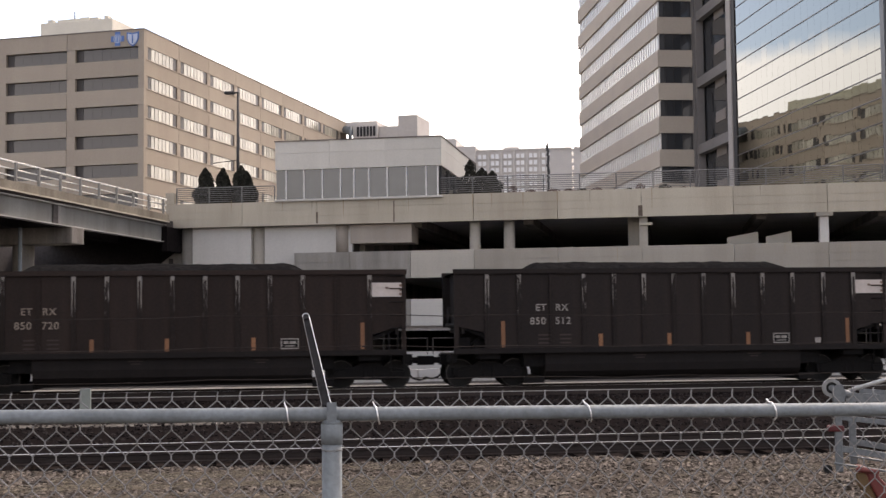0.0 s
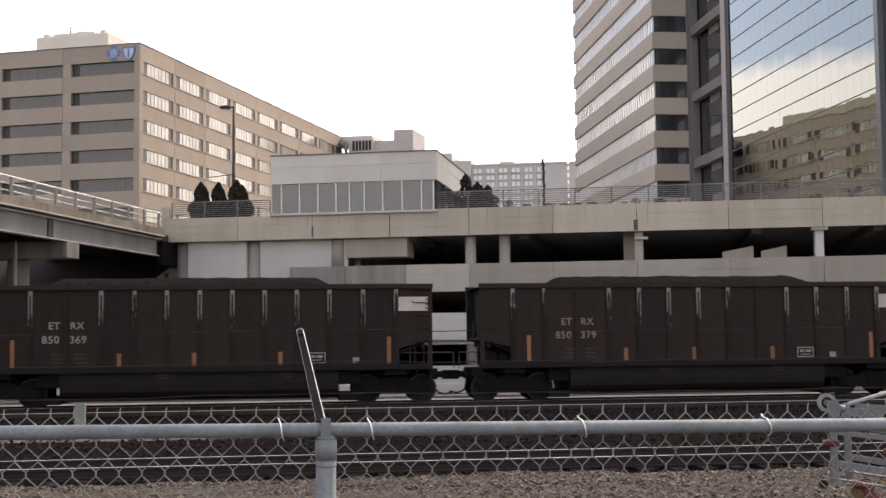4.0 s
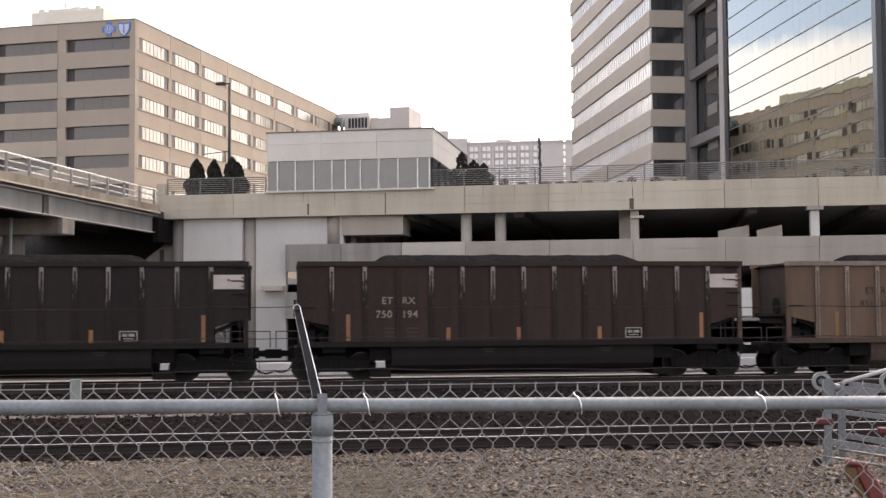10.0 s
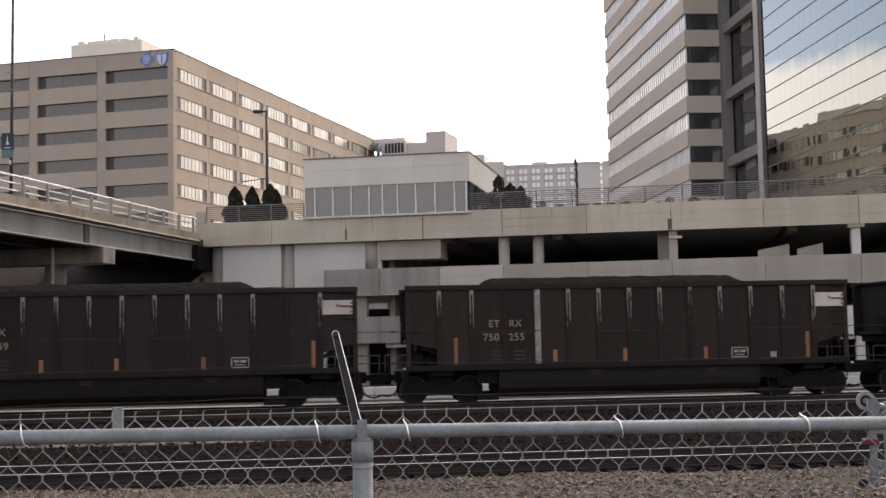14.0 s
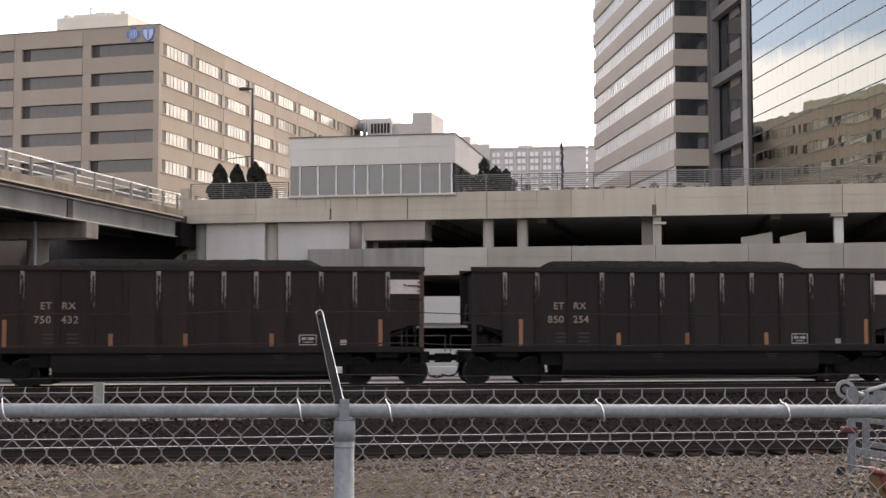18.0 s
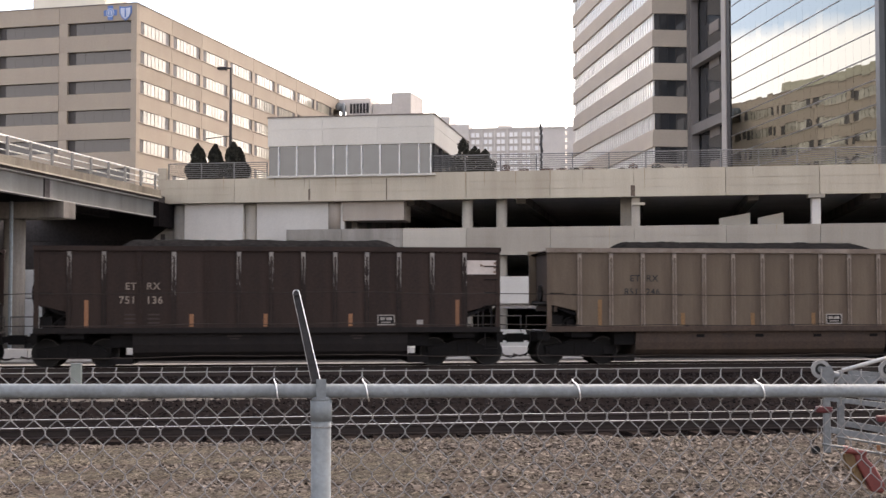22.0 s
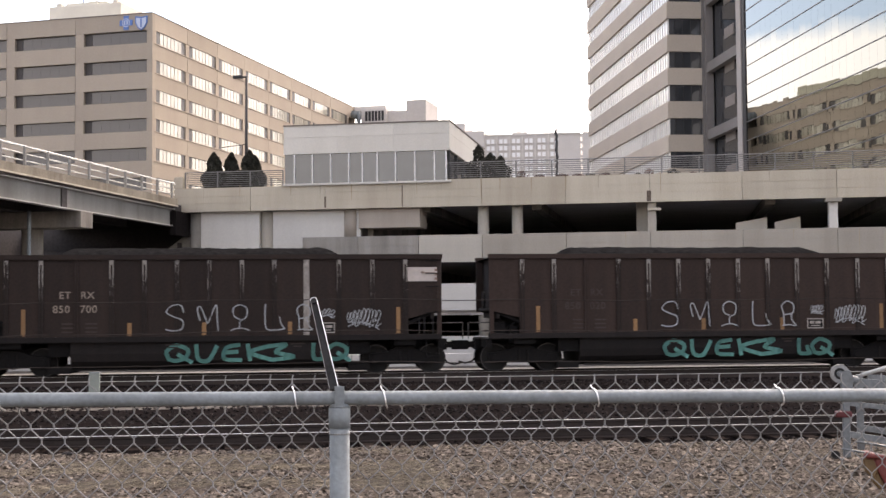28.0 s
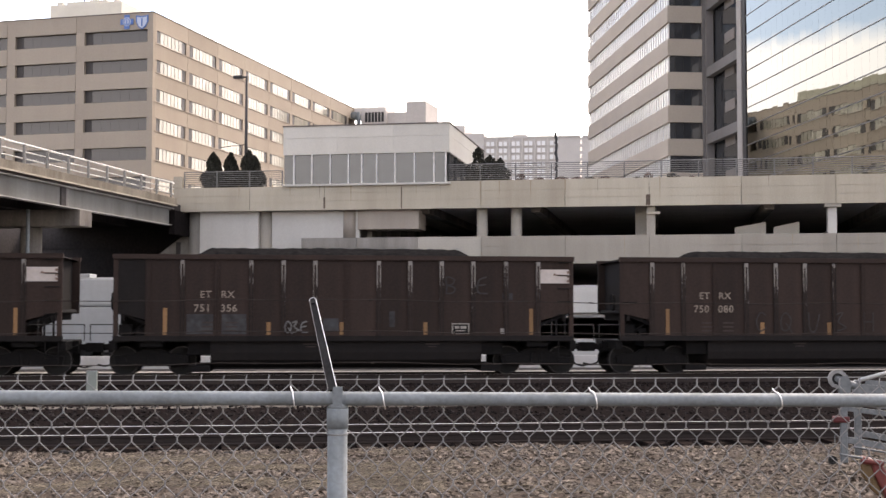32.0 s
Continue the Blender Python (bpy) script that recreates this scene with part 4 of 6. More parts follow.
def build_wing():
    """The wing runs forward from the tower; x points to the viewer along its face, y into the wing."""
    m = pose(30.25, 150.47, 0, 0, 0, 5.98 - 90)
    o = thing("glass_wing", "mirror-glass office wing that reflects sky and buildings", "building", m)
    x0, x1 = 14.75, 50.1
    H = 76
    part("core", B(0.3, x1 - 0.2, 1.2, 40, -1, H), SLOT, o)
    part("end_column", B(12.2, 13.6, -0.1, 1.0, -1, H), PALE_STONE, o, "pale edge column")
    part("dark_column", B(13.65, 14.7, 0.0, 1.0, -1, H), DARK_METAL, o)
    part("inner_column", B(0.55, 0.95, 0.0, 0.9, -1, H), GREY_STONE, o)
    for k in range(-1, 9):
        z = 22.5 + 8.06 * k
        part("beam", B(0.96, 12.19, 0.05, 0.8, z - 1.0, z + 0.15), GREY_STONE, o)
    for k in range(17):
        z = 8.10 + k * 4.03
        w = part("recess_window", B(1.0, 12.1, 1.05, 1.12, z - 2.0, z), GLASS_DARK, o, "tall dark window in the recess")
        for x in (3.6, 8.9):
            part("mullion", B(x, x + 0.2, 0.95, 1.049, z - 2.0, z), DARK_METAL, w)
        part("recess_panel", B(1.0, 12.1, 1.06, 1.12, z + 0.01, z + 2.02), GLASS_DARK, o)
        # solid panel in place of the tower band mirrored in this glass
        part("recess_spandrel", B(4.8, 8.2, 0.98, 1.055, z + 0.45, z + 1.7), REFLECTED_STONE, o, "dull beige panel in the recess")
    part("far_end_column", B(x1 + 0.02, x1 + 0.75, -0.15, 1.0, -1, H), END_METAL, o)
    part("return_glass", B(x1 + 0.76, x1 + 9.0, 0.3, 12, -1, H), GLASS_MIRROR, o, "mirror-glass return of the wing")
    step, rows = 2.02, [7.41 + 2.02 * i for i in range(34)]
    cols = 23
    w = (x1 - x0) / cols
    rnd = random.Random(5)
    me = B(-w / 2 + 0.006, w / 2 - 0.006, 0.0, 0.03, -step / 2 + 0.05, step / 2 - 0.05).data("pane")
    me.materials.append(GLASS_MIRROR)
    rest = Shape()
    for i, z in enumerate(rows):
        tilt_row = rnd.uniform(-0.03, 0.03)
        for c in range(cols):
            x = x0 + w * (c + 0.5)
            a, b = tilt_row + rnd.uniform(-0.15, 0.15), rnd.uniform(-0.15, 0.15)
            pm = pose(x, 0.1, z + step / 2, a + LEAN, 0, b)
            if 3 <= i < 16:
                part("pane", me, None, o, m=pm)
            else:
                rest.box(-w / 2 + 0.006, w / 2 - 0.006, 0.0, 0.03, -step / 2 + 0.05, step / 2 - 0.05, pm)
        part("mullion", B(x0, x1, 0.04, 0.16, z - 0.04, z + 0.04), WING_MULLION, o)
    tagged(part("upper_panes", rest, GLASS_MIRROR, o), kind="stuff")


END_METAL = mat("blue_grey_cladding", (0.13, 0.138, 0.145), 0.35, metal=0.4, fine=6, coarse=0.5, var=0.06)
# tower stone as dimmed by reflection in the recess glass
REFLECTED_STONE = mat("reflected_stone", (0.24, 0.21, 0.19), 0.8, fine=5, coarse=0.4, var=0.06)
LEAN = 0.25      # the curtain wall leans a little
PALE_STONE = mat("pale_stone", (0.42, 0.39, 0.36), 0.8, fine=5, coarse=0.4, var=0.06)
WING_MULLION = mat("bronze_mullion", (0.17, 0.165, 0.16), 0.4, metal=0.5)
build_wing()


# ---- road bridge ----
# near-black colour for the deep shade at the girder end
BLACK_SHADE = mat("black_shade", (0.014, 0.012, 0.012), 0.95, fine=6, coarse=1.5, var=0.3)


def build_bridge():
    """x runs along the bridge towards the garage, y to its far side."""
    m = pose(-14.75, 68.5, 0, 0, 0, 80.3)
    o = thing("road_bridge", "road bridge on steel girders with concrete kerb and pipe railing", "bridge", m, kind="structure")
    a, b = -75.0, -1.0
    part("deck_slab", B(a, b, 0.46, 13.0, 6.95, 7.30), SHADE_DARK, o)
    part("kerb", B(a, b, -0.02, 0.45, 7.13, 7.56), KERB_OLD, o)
    # dark strip drawn for the shadow gap below the kerb
    part("kerb_lip", B(a, b, 0.10, 0.44, 7.06, 7.125), SHADE_DARK, o)
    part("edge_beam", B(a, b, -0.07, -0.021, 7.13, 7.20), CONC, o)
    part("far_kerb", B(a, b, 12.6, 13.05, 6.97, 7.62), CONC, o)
    # girders behind the first take the dark shade colour instead of paint
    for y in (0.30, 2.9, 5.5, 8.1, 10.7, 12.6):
        g = part("girder", B(a, b, y, y + 0.03, 6.12, 7.04), GIRDER if y < 1 else SHADE_DARK, o)
        part("flange", B(a, b, y - 0.17, y + 0.2, 6.08, 6.13), GIRDER_EDGE if y < 1 else SHADE_DARK, g)
        part("flange", B(a, b, y - 0.17, y + 0.2, 6.99, 7.04), GIRDER_EDGE if y < 1 else SHADE_DARK, g)
    part("splice_plate", B(-13.6, -13.15, 0.22, 0.299, 6.14, 6.98), SHADE_DARK, o)
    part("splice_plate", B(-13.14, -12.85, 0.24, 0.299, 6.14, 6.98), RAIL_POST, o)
    # added box: its black colour gives the shadow below the fascia
    part("end_diaphragm", B(-1.3, 1.9, -0.05, 0.28, 5.6, 6.90), BLACK_SHADE, o, "sooty girder end in shade")
    for z, r in ((8.38, 0.05), (8.08, 0.032), (7.79, 0.032)):
        part("rail_bar", Shape().rod((a, 0.16, z), (b, 0.16, z), r, 8), RAIL_LIGHT, o, smooth=True)
    post = B(-0.055, 0.055, 0.01, 0.105, 7.56, 8.36).data("rail_post")
    post.materials.append(RAIL_POST)
    for k in range(38):
        part("rail_post", post, None, o, m=pose(-1.6 - 1.95 * k, 0, 0))
    # hammerhead piers
    for x in (-12.2,):
        p = part("pier_cap", Shape().prism([(x, 5.32), (x + 1.2, 5.32), (x + 1.2, 6.08), (x, 6.08)], 0.02, 12.9), CONC_DARK, o, bevel=0.04)
        part("pier_column", Shape().rod((x + 0.6, 2.7, -0.85), (x + 0.6, 2.7, 5.32), 0.48, 20), CONC_DARK, o, smooth=True)
        part("pier_column", Shape().rod((x + 0.6, 10.0, -0.85), (x + 0.6, 10.0, 5.32), 0.48, 20), CONC_DULL, o, smooth=True)
    part("pipe", Shape().rod((-13.4, 1.9, -0.8), (-13.4, 1.9, 6.0), 0.09, 8), GALV, o)
    # abutment and walls coloured dark so the underside reads as shaded
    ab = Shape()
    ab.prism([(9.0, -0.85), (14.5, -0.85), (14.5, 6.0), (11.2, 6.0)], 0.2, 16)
    part("abutment_slope", ab, SHADE_DARK, o, "sooty sloped abutment under the bridge")
    part("abutment_wall", B(11.0, 11.6, 0.2, 16, 5.5, 6.9), SHADE_DARK, o)
    # dark wall added to close off the view under the bridge
    part("road_wall", B(-20, 14, 15.5, 15.9, -0.85, 6.9), SHADE_DARK, o)
    part("approach", B(-0.99, 40, 0.2, 13, 6.9, 7.3), SHADE_DARK, o)


build_bridge()


# ---- planting and lamp on the deck ----
FOLIAGE = island(mat("dark_evergreen_leaf", (0.026, 0.026, 0.0185), 0.8, var=0.3, fine=20), 0.5, 1.6)
FOLIAGE_RED = island(mat("reddish_shrub_leaf", (0.15, 0.095, 0.08), 0.8, var=0.3, fine=20), 0.5, 1.6)
BARK = mat("bark", (0.07, 0.055, 0.045), 0.9, var=0.3, fine=25)


def crown(seed, h, w, count, leaf, profile):
    """Small leaf clumps round an upright axis; profile gives the radius at a height from 0 to 1."""
    rnd = random.Random(seed)
    s = Shape()
    for _ in range(count):
        t = rnd.random() ** 0.9
        a = rnd.uniform(0, 2 * math.pi)
        lump = 1 + 0.22 * math.sin(3 * a + 9 * t + seed) + 0.15 * math.sin(17 * t + 2 * a)
        r = w * profile(t) * lump * (0.35 + 0.65 * rnd.random() ** 0.4)
        c = Vector((r * math.cos(a), r * math.sin(a), h * t))
        m = Matrix.Translation(c) @ Euler((rnd.uniform(0, 6.3), rnd.uniform(0, 6.3), rnd.uniform(0, 6.3))).to_matrix().to_4x4()
        k = leaf * rnd.uniform(0.6, 1.4)
        o = len(s.v)
        s.v += [tuple(m @ Vector(p)) for p in ((-k, 0, 0), (0, -0.45 * k, 0.1 * k), (k, 0, 0), (0, 0.45 * k, -0.1 * k))]
        s.f += [(o, o + 1, o + 2), (o, o + 2, o + 3)]
    return s


def evergreen(x, y, h, w, seed, label, mat_=None, name="evergreen_tree", prof=None, z=8.2, count=5200, leaf=0.085):
    t = thing(name, label, "tree" if name.endswith("tree") else "shrub", DECK @ pose(x, y, z))
    part("trunk", Shape().rod((0, 0, 0), (0, 0, h * 0.8), 0.07, 8, 0.015), BARK, t)
    prof = prof or (lambda q: min(1.0, 0.55 + 1.6 * q) * (1 - q) ** 0.62 * 1.15)
    part("crown", crown(seed, h, w, count, leaf, prof), mat_ or FOLIAGE, t)


evergreen(-13.82, 1.4, 2.25, 0.66, 1, "dark columnar evergreen behind the deck railing", z=8.06)
evergreen(-12.75, 1.3, 2.2, 0.60, 2, "dark pointed evergreen behind the deck railing", z=8.06)
evergreen(-11.70, 1.3, 2.3, 0.68, 3, "dark evergreen with a split top", z=8.06)
evergreen(-11.42, 1.4, 2.0, 0.58, 4, "dark evergreen beside the pavilion", z=8.06)
for i, (x, y, h, w) in enumerate(((1.0, 2.2, 2.2, 0.8), (1.7, 1.8, 1.7, 0.8), (2.3, 1.6, 1.5, 0.7))):
    evergreen(x, y, h, w, 20 + i, "bushy dark conifer beside the pavilion", count=2600, leaf=0.065, prof=lambda q: (1 - q) ** 0.7 * (0.8 + 0.4 * math.sin(9 * q) ** 2))
rs = random.Random(8)
for i in range(16):
    evergreen(2.9 + i * 0.72 + rs.uniform(-0.2, 0.2), 1.2 + rs.uniform(0, 0.8), rs.uniform(0.3, 0.65), rs.uniform(0.3, 0.5), 40 + i,
              "bare reddish shrub behind the deck railing", FOLIAGE_RED if i % 3 else FOLIAGE, "low_shrub", lambda q: (1 - q ** 2) ** 0.5, count=700, leaf=0.034)
tagged(part("planter_kerb", B(0.2, 14, 0.6, 0.9, 8.2, 8.34), CONC, None, m=DECK), "low concrete planter kerb on the deck", "kerb")


def build_lamp():
    t = thing("street_lamp", "tall dark steel street lamp with one arm", "lamp", DECK @ pose(-14.6, 9.0, 8.06))
    part("pole", Shape().rod((0, 0, 0), (0, 0, 8.0), 0.11, 10, 0.07), DARK_METAL, t, smooth=True)
    part("arm", Shape().rod((0, 0, 7.95), (-0.35, 0, 7.98), 0.05, 8), DARK_METAL, t)
    part("lamp_head", B(-0.85, -0.25, -0.16, 0.16, 7.88, 8.06), DARK_METAL, t, bevel=0.04)
    part("cross_arm", Shape().rod((0, 0, 3.75), (-1.6, 0, 3.6), 0.025, 6), DARK_METAL, t)


build_lamp()
NAVY = mat("navy_banner_cloth", (0.035, 0.05, 0.065), 0.8, var=0.08, fine=12)
BANNER_TEAL = mat("teal_banner_cloth", (0.10, 0.18, 0.18), 0.8, var=0.08, fine=12)


def build_banner_pole():
    t = thing("banner_pole", "tall dark pole with a navy and teal street banner", "pole", pose(-26.16, 70.0, 7.3))
    part("pole", Shape().rod((0, 0, 0), (0.1, 0, 16.5), 0.10, 10, 0.07), DARK_METAL, t, smooth=True)
    part("base", Shape().rod((0, 0, 0), (0, 0, 0.25), 0.19, 12), DARK_METAL, t)
    b = part("banner", B(-0.48, 0.24, -0.16, -0.12, 5.45, 6.42), NAVY, t, "navy banner with a pale emblem", bevel=0.015)
    part("banner_strip", B(-0.46, 0.22, -0.16, -0.12, 5.02, 5.44), BANNER_TEAL, b, "teal lower strip")
    part("emblem", Shape().prism([(-0.22, 5.75), (-0.06, 5.75), (-0.02, 5.85), (-0.10, 5.9), (-0.13, 6.28), (-0.17, 6.05)], -0.172, -0.161), MULLION, b, "pale emblem shape")
    part("text_bar", B(-0.33, 0.08, -0.17, -0.161, 5.55, 5.60), MULLION, b)
    part("sticker", B(-0.07, 0.07, -0.135, -0.10, 4.62, 4.86), MULLION, t)
    for z in (5.03, 6.4, 8.9, 9.9):
        part("bracket", Shape().rod((-0.5 if z < 7 else -0.22, -0.11, z), (0.2, -0.11, z), 0.025, 8), GALV, t)


build_banner_pole()
mast = thing("flag_mast", "thin dark mast with a furled dark flag", "mast", DECK @ pose(4.9, 6.0, 8.2))
part("pole", Shape().rod((0, 0, 0), (0, 0, 3.6), 0.035, 8), DARK_METAL, mast)
rm = random.Random(3)
for i in range(9):
    z = 0.7 + i * 0.3
    part("flag_fold", Shape().rod((rm.uniform(-0.04, 0.04), 0, z), (rm.uniform(-0.06, 0.06), 0.02, z + 0.34), 0.10 * rm.uniform(0.6, 1), 7, 0.07), DARK_METAL, mast)


# ---- things on the lot behind the train ----
CAR_WHITE = mat("white_car_paint", (0.30, 0.305, 0.305), 0.35, var=0.04, fine=3, coarse=0.8, amount=0.15, bump=0)
TRAILER_WHITE = mat("grey_white_trailer_paint", (0.47, 0.48, 0.48), 0.5, var=0.05, fine=4, coarse=0.9, stain=(0.36, 0.36, 0.35), amount=0.4, streak=True)
TYRE = mat("tyre_rubber", (0.02, 0.02, 0.02), 0.85)


def build_pickup(m, label):
    t = thing("pickup_truck", label, "truck", m)
    lo = [(0, 0.42), (5.3, 0.42), (5.35, 0.75), (5.25, 0.98), (3.9, 1.06), (0.05, 1.06), (0, 0.8)]
    part("body", Shape().prism(lo, -0.95, 0.95), CAR_WHITE, t, bevel=0.05)
    part("cab", Shape().prism([(1.9, 1.04), (4.15, 1.04), (3.35, 1.72), (3.1, 1.80), (2.15, 1.80), (1.95, 1.7)], -0.85, 0.85), CAR_WHITE, t, bevel=0.06)
    for y0, y1 in ((-0.862, -0.852), (0.852, 0.862)):
        part("side_window", Shape().prism([(2.1, 1.16), (3.85, 1.16), (3.25, 1.68), (2.2, 1.68)], y0, y1), GLASS_DARK, t)
    part("windscreen", Shape().prism([(3.9, 1.13), (4.12, 1.1), (3.42, 1.7), (3.36, 1.68)], -0.75, 0.75), GLASS_DARK, t)
    for x in (0.95, 4.3):
        for y in (-0.9, 0.9):
            w = part("wheel", Shape().disc((x, y, 0.36), 0.36, 0.24, 20), TYRE, t)
            part("rim", Shape().disc((x, y + math.copysign(0.02, y), 0.36), 0.2, 0.24, 16), GALV, w)
    part("headlight", B(5.2, 5.34, -0.9, -0.55, 0.72, 0.9), MULLION, t)
    part("headlight", B(5.2, 5.34, 0.55, 0.9, 0.72, 0.9), MULLION, t)
    part("tail_light", B(-0.02, 0.06, -0.94, -0.8, 0.7, 0.98), RED_PANEL, t)
    part("bumper", B(5.28, 5.45, -0.9, 0.9, 0.42, 0.6), GALV, t, bevel=0.03)


build_pickup(pose(-14.3, 65.0, -0.8, 0, 0, -36), "white pickup truck parked before the garage entrance")


def build_box_truck(m):
    t = thing("box_trailer", "tall white box trailer parked under the bridge", "trailer", m)
    part("box", B(-1.86, 2.5, 0, 2.2, 0.75, 2.48), TRAILER_WHITE, t, bevel=0.04)
    part("box", B(-1.86, 2.42, 0, 2.2, 2.50, 3.84), TRAILER_WHITE, t, bevel=0.12)
    part("roof_unit", B(0.0, 0.85, 0.1, 1.2, 3.84, 4.02), TRAILER_WHITE, t, bevel=0.03)
    part("chassis", B(-1.7, 2.6, 0.2, 2.0, 0.55, 0.745), UNDER, t)
    for x in (-1.8, 0.4, 2.38):
        part("corner_strip", B(x, x + 0.06, -0.02, -0.001, 0.8, 2.45), MULLION, t)
    for x in (-1.2, 0.6, 2.1):
        for y in (0.3, 1.9):
            part("wheel", Shape().disc((x, y, 0.36), 0.36, 0.26, 18), TYRE, t)


build_box_truck(pose(-17.65, 58.0, -0.8, 0, 0, 0))


# ---- coal train ----
HANDRAIL = mat("worn_handrail", (0.042, 0.038, 0.035), 0.6, metal=0.2, fine=20)
# soot colour that also stands for shade at the car ends
TUB_PAINT = paint("sooty_shaded_tub_paint", (0.0098, 0.0077, 0.0072), (0.0155, 0.0118, 0.0107))
POST_PALE = mat("bare_pale_post", (0.34, 0.31, 0.28), 0.7, var=0.4, fine=9, coarse=3, stain=(0.12, 0.09, 0.08), amount=0.7)
S0, PITCH, V0, ACC = -2.389, 16.1815, -11.9488, 0.01508   # placard of the first car, car spacing, speed, slowing


def travel(t):
    return V0 * t + ACC * t * t


def lettering(name, words, size, x, z, material, parent, spacing=1.0):
    cu = bpy.data.curves.new(name, "FONT")
    cu.body, cu.size, cu.space_character, cu.extrude = words, size, spacing, 0.002
    cu.offset = 0.004
    tmp = bpy.data.objects.new(name, cu)
    scene.collection.objects.link(tmp)
    bpy.context.view_layer.update()
    me = bpy.data.meshes.new_from_object(tmp.evaluated_get(bpy.context.evaluated_depsgraph_get()))
    bpy.data.objects.remove(tmp)
    me.materials.clear()
    return part(name, me, material, parent, m=pose(x, -1.563, z, 90, 0, 0))


def ribbon(strokes, width, y=-1.60):
    """Sprayed lines on the car side, as thin flat bars with round ends."""
    s = Shape()
    for st in strokes:
        for (xa, za), (xb, zb) in zip(st, st[1:]):
            d = Vector((xb - xa, 0, zb - za))
            if d.length < 1e-4:
                continue
            n = Vector((-d.z, 0, d.x)).normalized() * width / 2
            e = d.normalized() * width * 0.3
            p = [Vector((xa, y, za)) - e + n, Vector((xa, y, za)) - e - n, Vector((xb, y, zb)) + e - n, Vector((xb, y, zb)) + e + n]
            o = len(s.v)
            s.v += [tuple(q) for q in p] + [tuple(q + Vector((0, 0.006, 0))) for q in p]
            s.f += [(o, o + 1, o + 2, o + 3), (o + 7, o + 6, o + 5, o + 4)] + [(o + i, o + 4 + i, o + 4 + (i + 1) % 4, o + (i + 1) % 4) for i in range(4)]
    return s


HALF = 7.32
POSTS = [-HALF + x for x in (1.08, 2.13, 3.20, 4.27, 5.28, 6.28, 7.29, 8.30, 9.31, 10.32, 11.35, 12.42, 13.47)]
SIDE_Y = -1.55


def car_meshes():
    """Meshes that all cars share."""
    d = {}
    d["panel"] = Shape().box(0.04, 1.03, 0, 0.05, 1.27, 3.68)
    d["end_panel_a"] = Shape().prism([(-HALF, 2.02), (-HALF + 1.1, 1.75), (-HALF + 1.1, 3.68), (-HALF, 3.68)], SIDE_Y, SIDE_Y + 0.05)
    d["end_panel_b"] = Shape().prism([(HALF - 1.22, 1.72), (HALF, 2.05), (HALF, 3.68), (HALF - 1.22, 3.68)], SIDE_Y, SIDE_Y + 0.05)
    d["post"] = Shape().box(-0.095, 0.095, -0.010, 0.02, 1.27, 3.67).box(-0.060, 0.060, -0.050, -0.0101, 1.27, 3.665)
    d["post_edge"] = Shape().box(-0.064, -0.030, -0.062, -0.0501, 1.275, 3.66).box(0.030, 0.064, -0.062, -0.0501, 1.275, 3.66).box(-0.0299, 0.0299, -0.060, -0.0501, 3.52, 3.655)
    d["sill"] = Shape().box(-HALF, HALF, SIDE_Y - 0.05, SIDE_Y + 0.2, 1.10, 1.27)
    d["top_chord"] = Shape().box(-HALF - 0.02, HALF + 0.02, SIDE_Y - 0.08, SIDE_Y + 0.09, 3.68, 3.83)
    d["far_side"] = Shape().box(-HALF + 1.1, HALF - 1.2, 1.5, 1.55, 1.2, 3.68).box(-HALF - 0.02, HALF + 0.02, 1.46, 1.63, 3.68, 3.83).box(-HALF, -HALF + 1.1, 1.5, 1.55, 1.95, 3.68).box(HALF - 1.2, HALF, 1.5, 1.55, 1.95, 3.68)
    d["end_sheet"] = Shape().box(-0.05, 0.05, SIDE_Y + 0.051, 1.49, 1.75, 3.8)
    ring = [(-1.43, 1.25), (-1.43, 0.74), (-1.38, 0.50), (-1.24, 0.36), (-1.02, 0.26), (-0.7, 0.20), (0.7, 0.20), (1.02, 0.26), (1.24, 0.36), (1.38, 0.50), (1.43, 0.74), (1.43, 1.25)]
    tb, nr = Shape(), len(ring)
    for x in (-HALF + 3.0, HALF - 3.0):
        tb.v += [(x, y, z) for y, z in ring]
    tb.f += [(i, i + 1, nr + i + 1, nr + i) for i in range(nr - 1)] + [tuple(reversed(range(nr))), tuple(nr + i for i in range(nr))]
    d["tub"] = tb
    d["tub_shoe"] = Shape().box(-HALF + 2.30, -HALF + 2.99, -1.25, 1.25, 0.12, 0.33).box(-HALF + 2.3, -HALF + 2.99, -1.3, 1.3, 0.66, 1.1)
    d["slope_sheet"] = Shape().prism([(-HALF + 0.05, 2.0), (-HALF + 1.95, 1.2), (-HALF + 2.05, 1.25), (-HALF + 0.1, 2.1)], -1.45, 1.45)
    d["centre_sill"] = Shape().box(-HALF - 0.3, HALF + 0.3, -0.3, 0.3, 0.72, 1.08)
    d["bolster"] = Shape().box(-0.35, 0.35, -1.45, 1.45, 0.92, 1.10)
    d["end_platform"] = Shape().box(-0.45, 0.12, -1.4, 1.4, 1.05, 1.10).box(-0.1, 0.1, -1.45, 1.45, 0.82, 1.05)
    fr = [(-1.12, 0.36), (-0.5, 0.30), (0.5, 0.30), (1.12, 0.36), (1.16, 0.62), (0.55, 0.70), (0.25, 0.86), (-0.25, 0.86), (-0.55, 0.70), (-1.16, 0.62)]
    d["side_frame"] = Shape().prism(fr, -1.12, -0.98)
    d["far_frame"] = Shape().prism(fr, 0.98, 1.12)
    d["spring_nest"] = Shape().rod((-0.14, -1.06, 0.36), (-0.14, -1.06, 0.72), 0.08, 10).rod((0.14, -1.06, 0.36), (0.14, -1.06, 0.72), 0.08, 10)
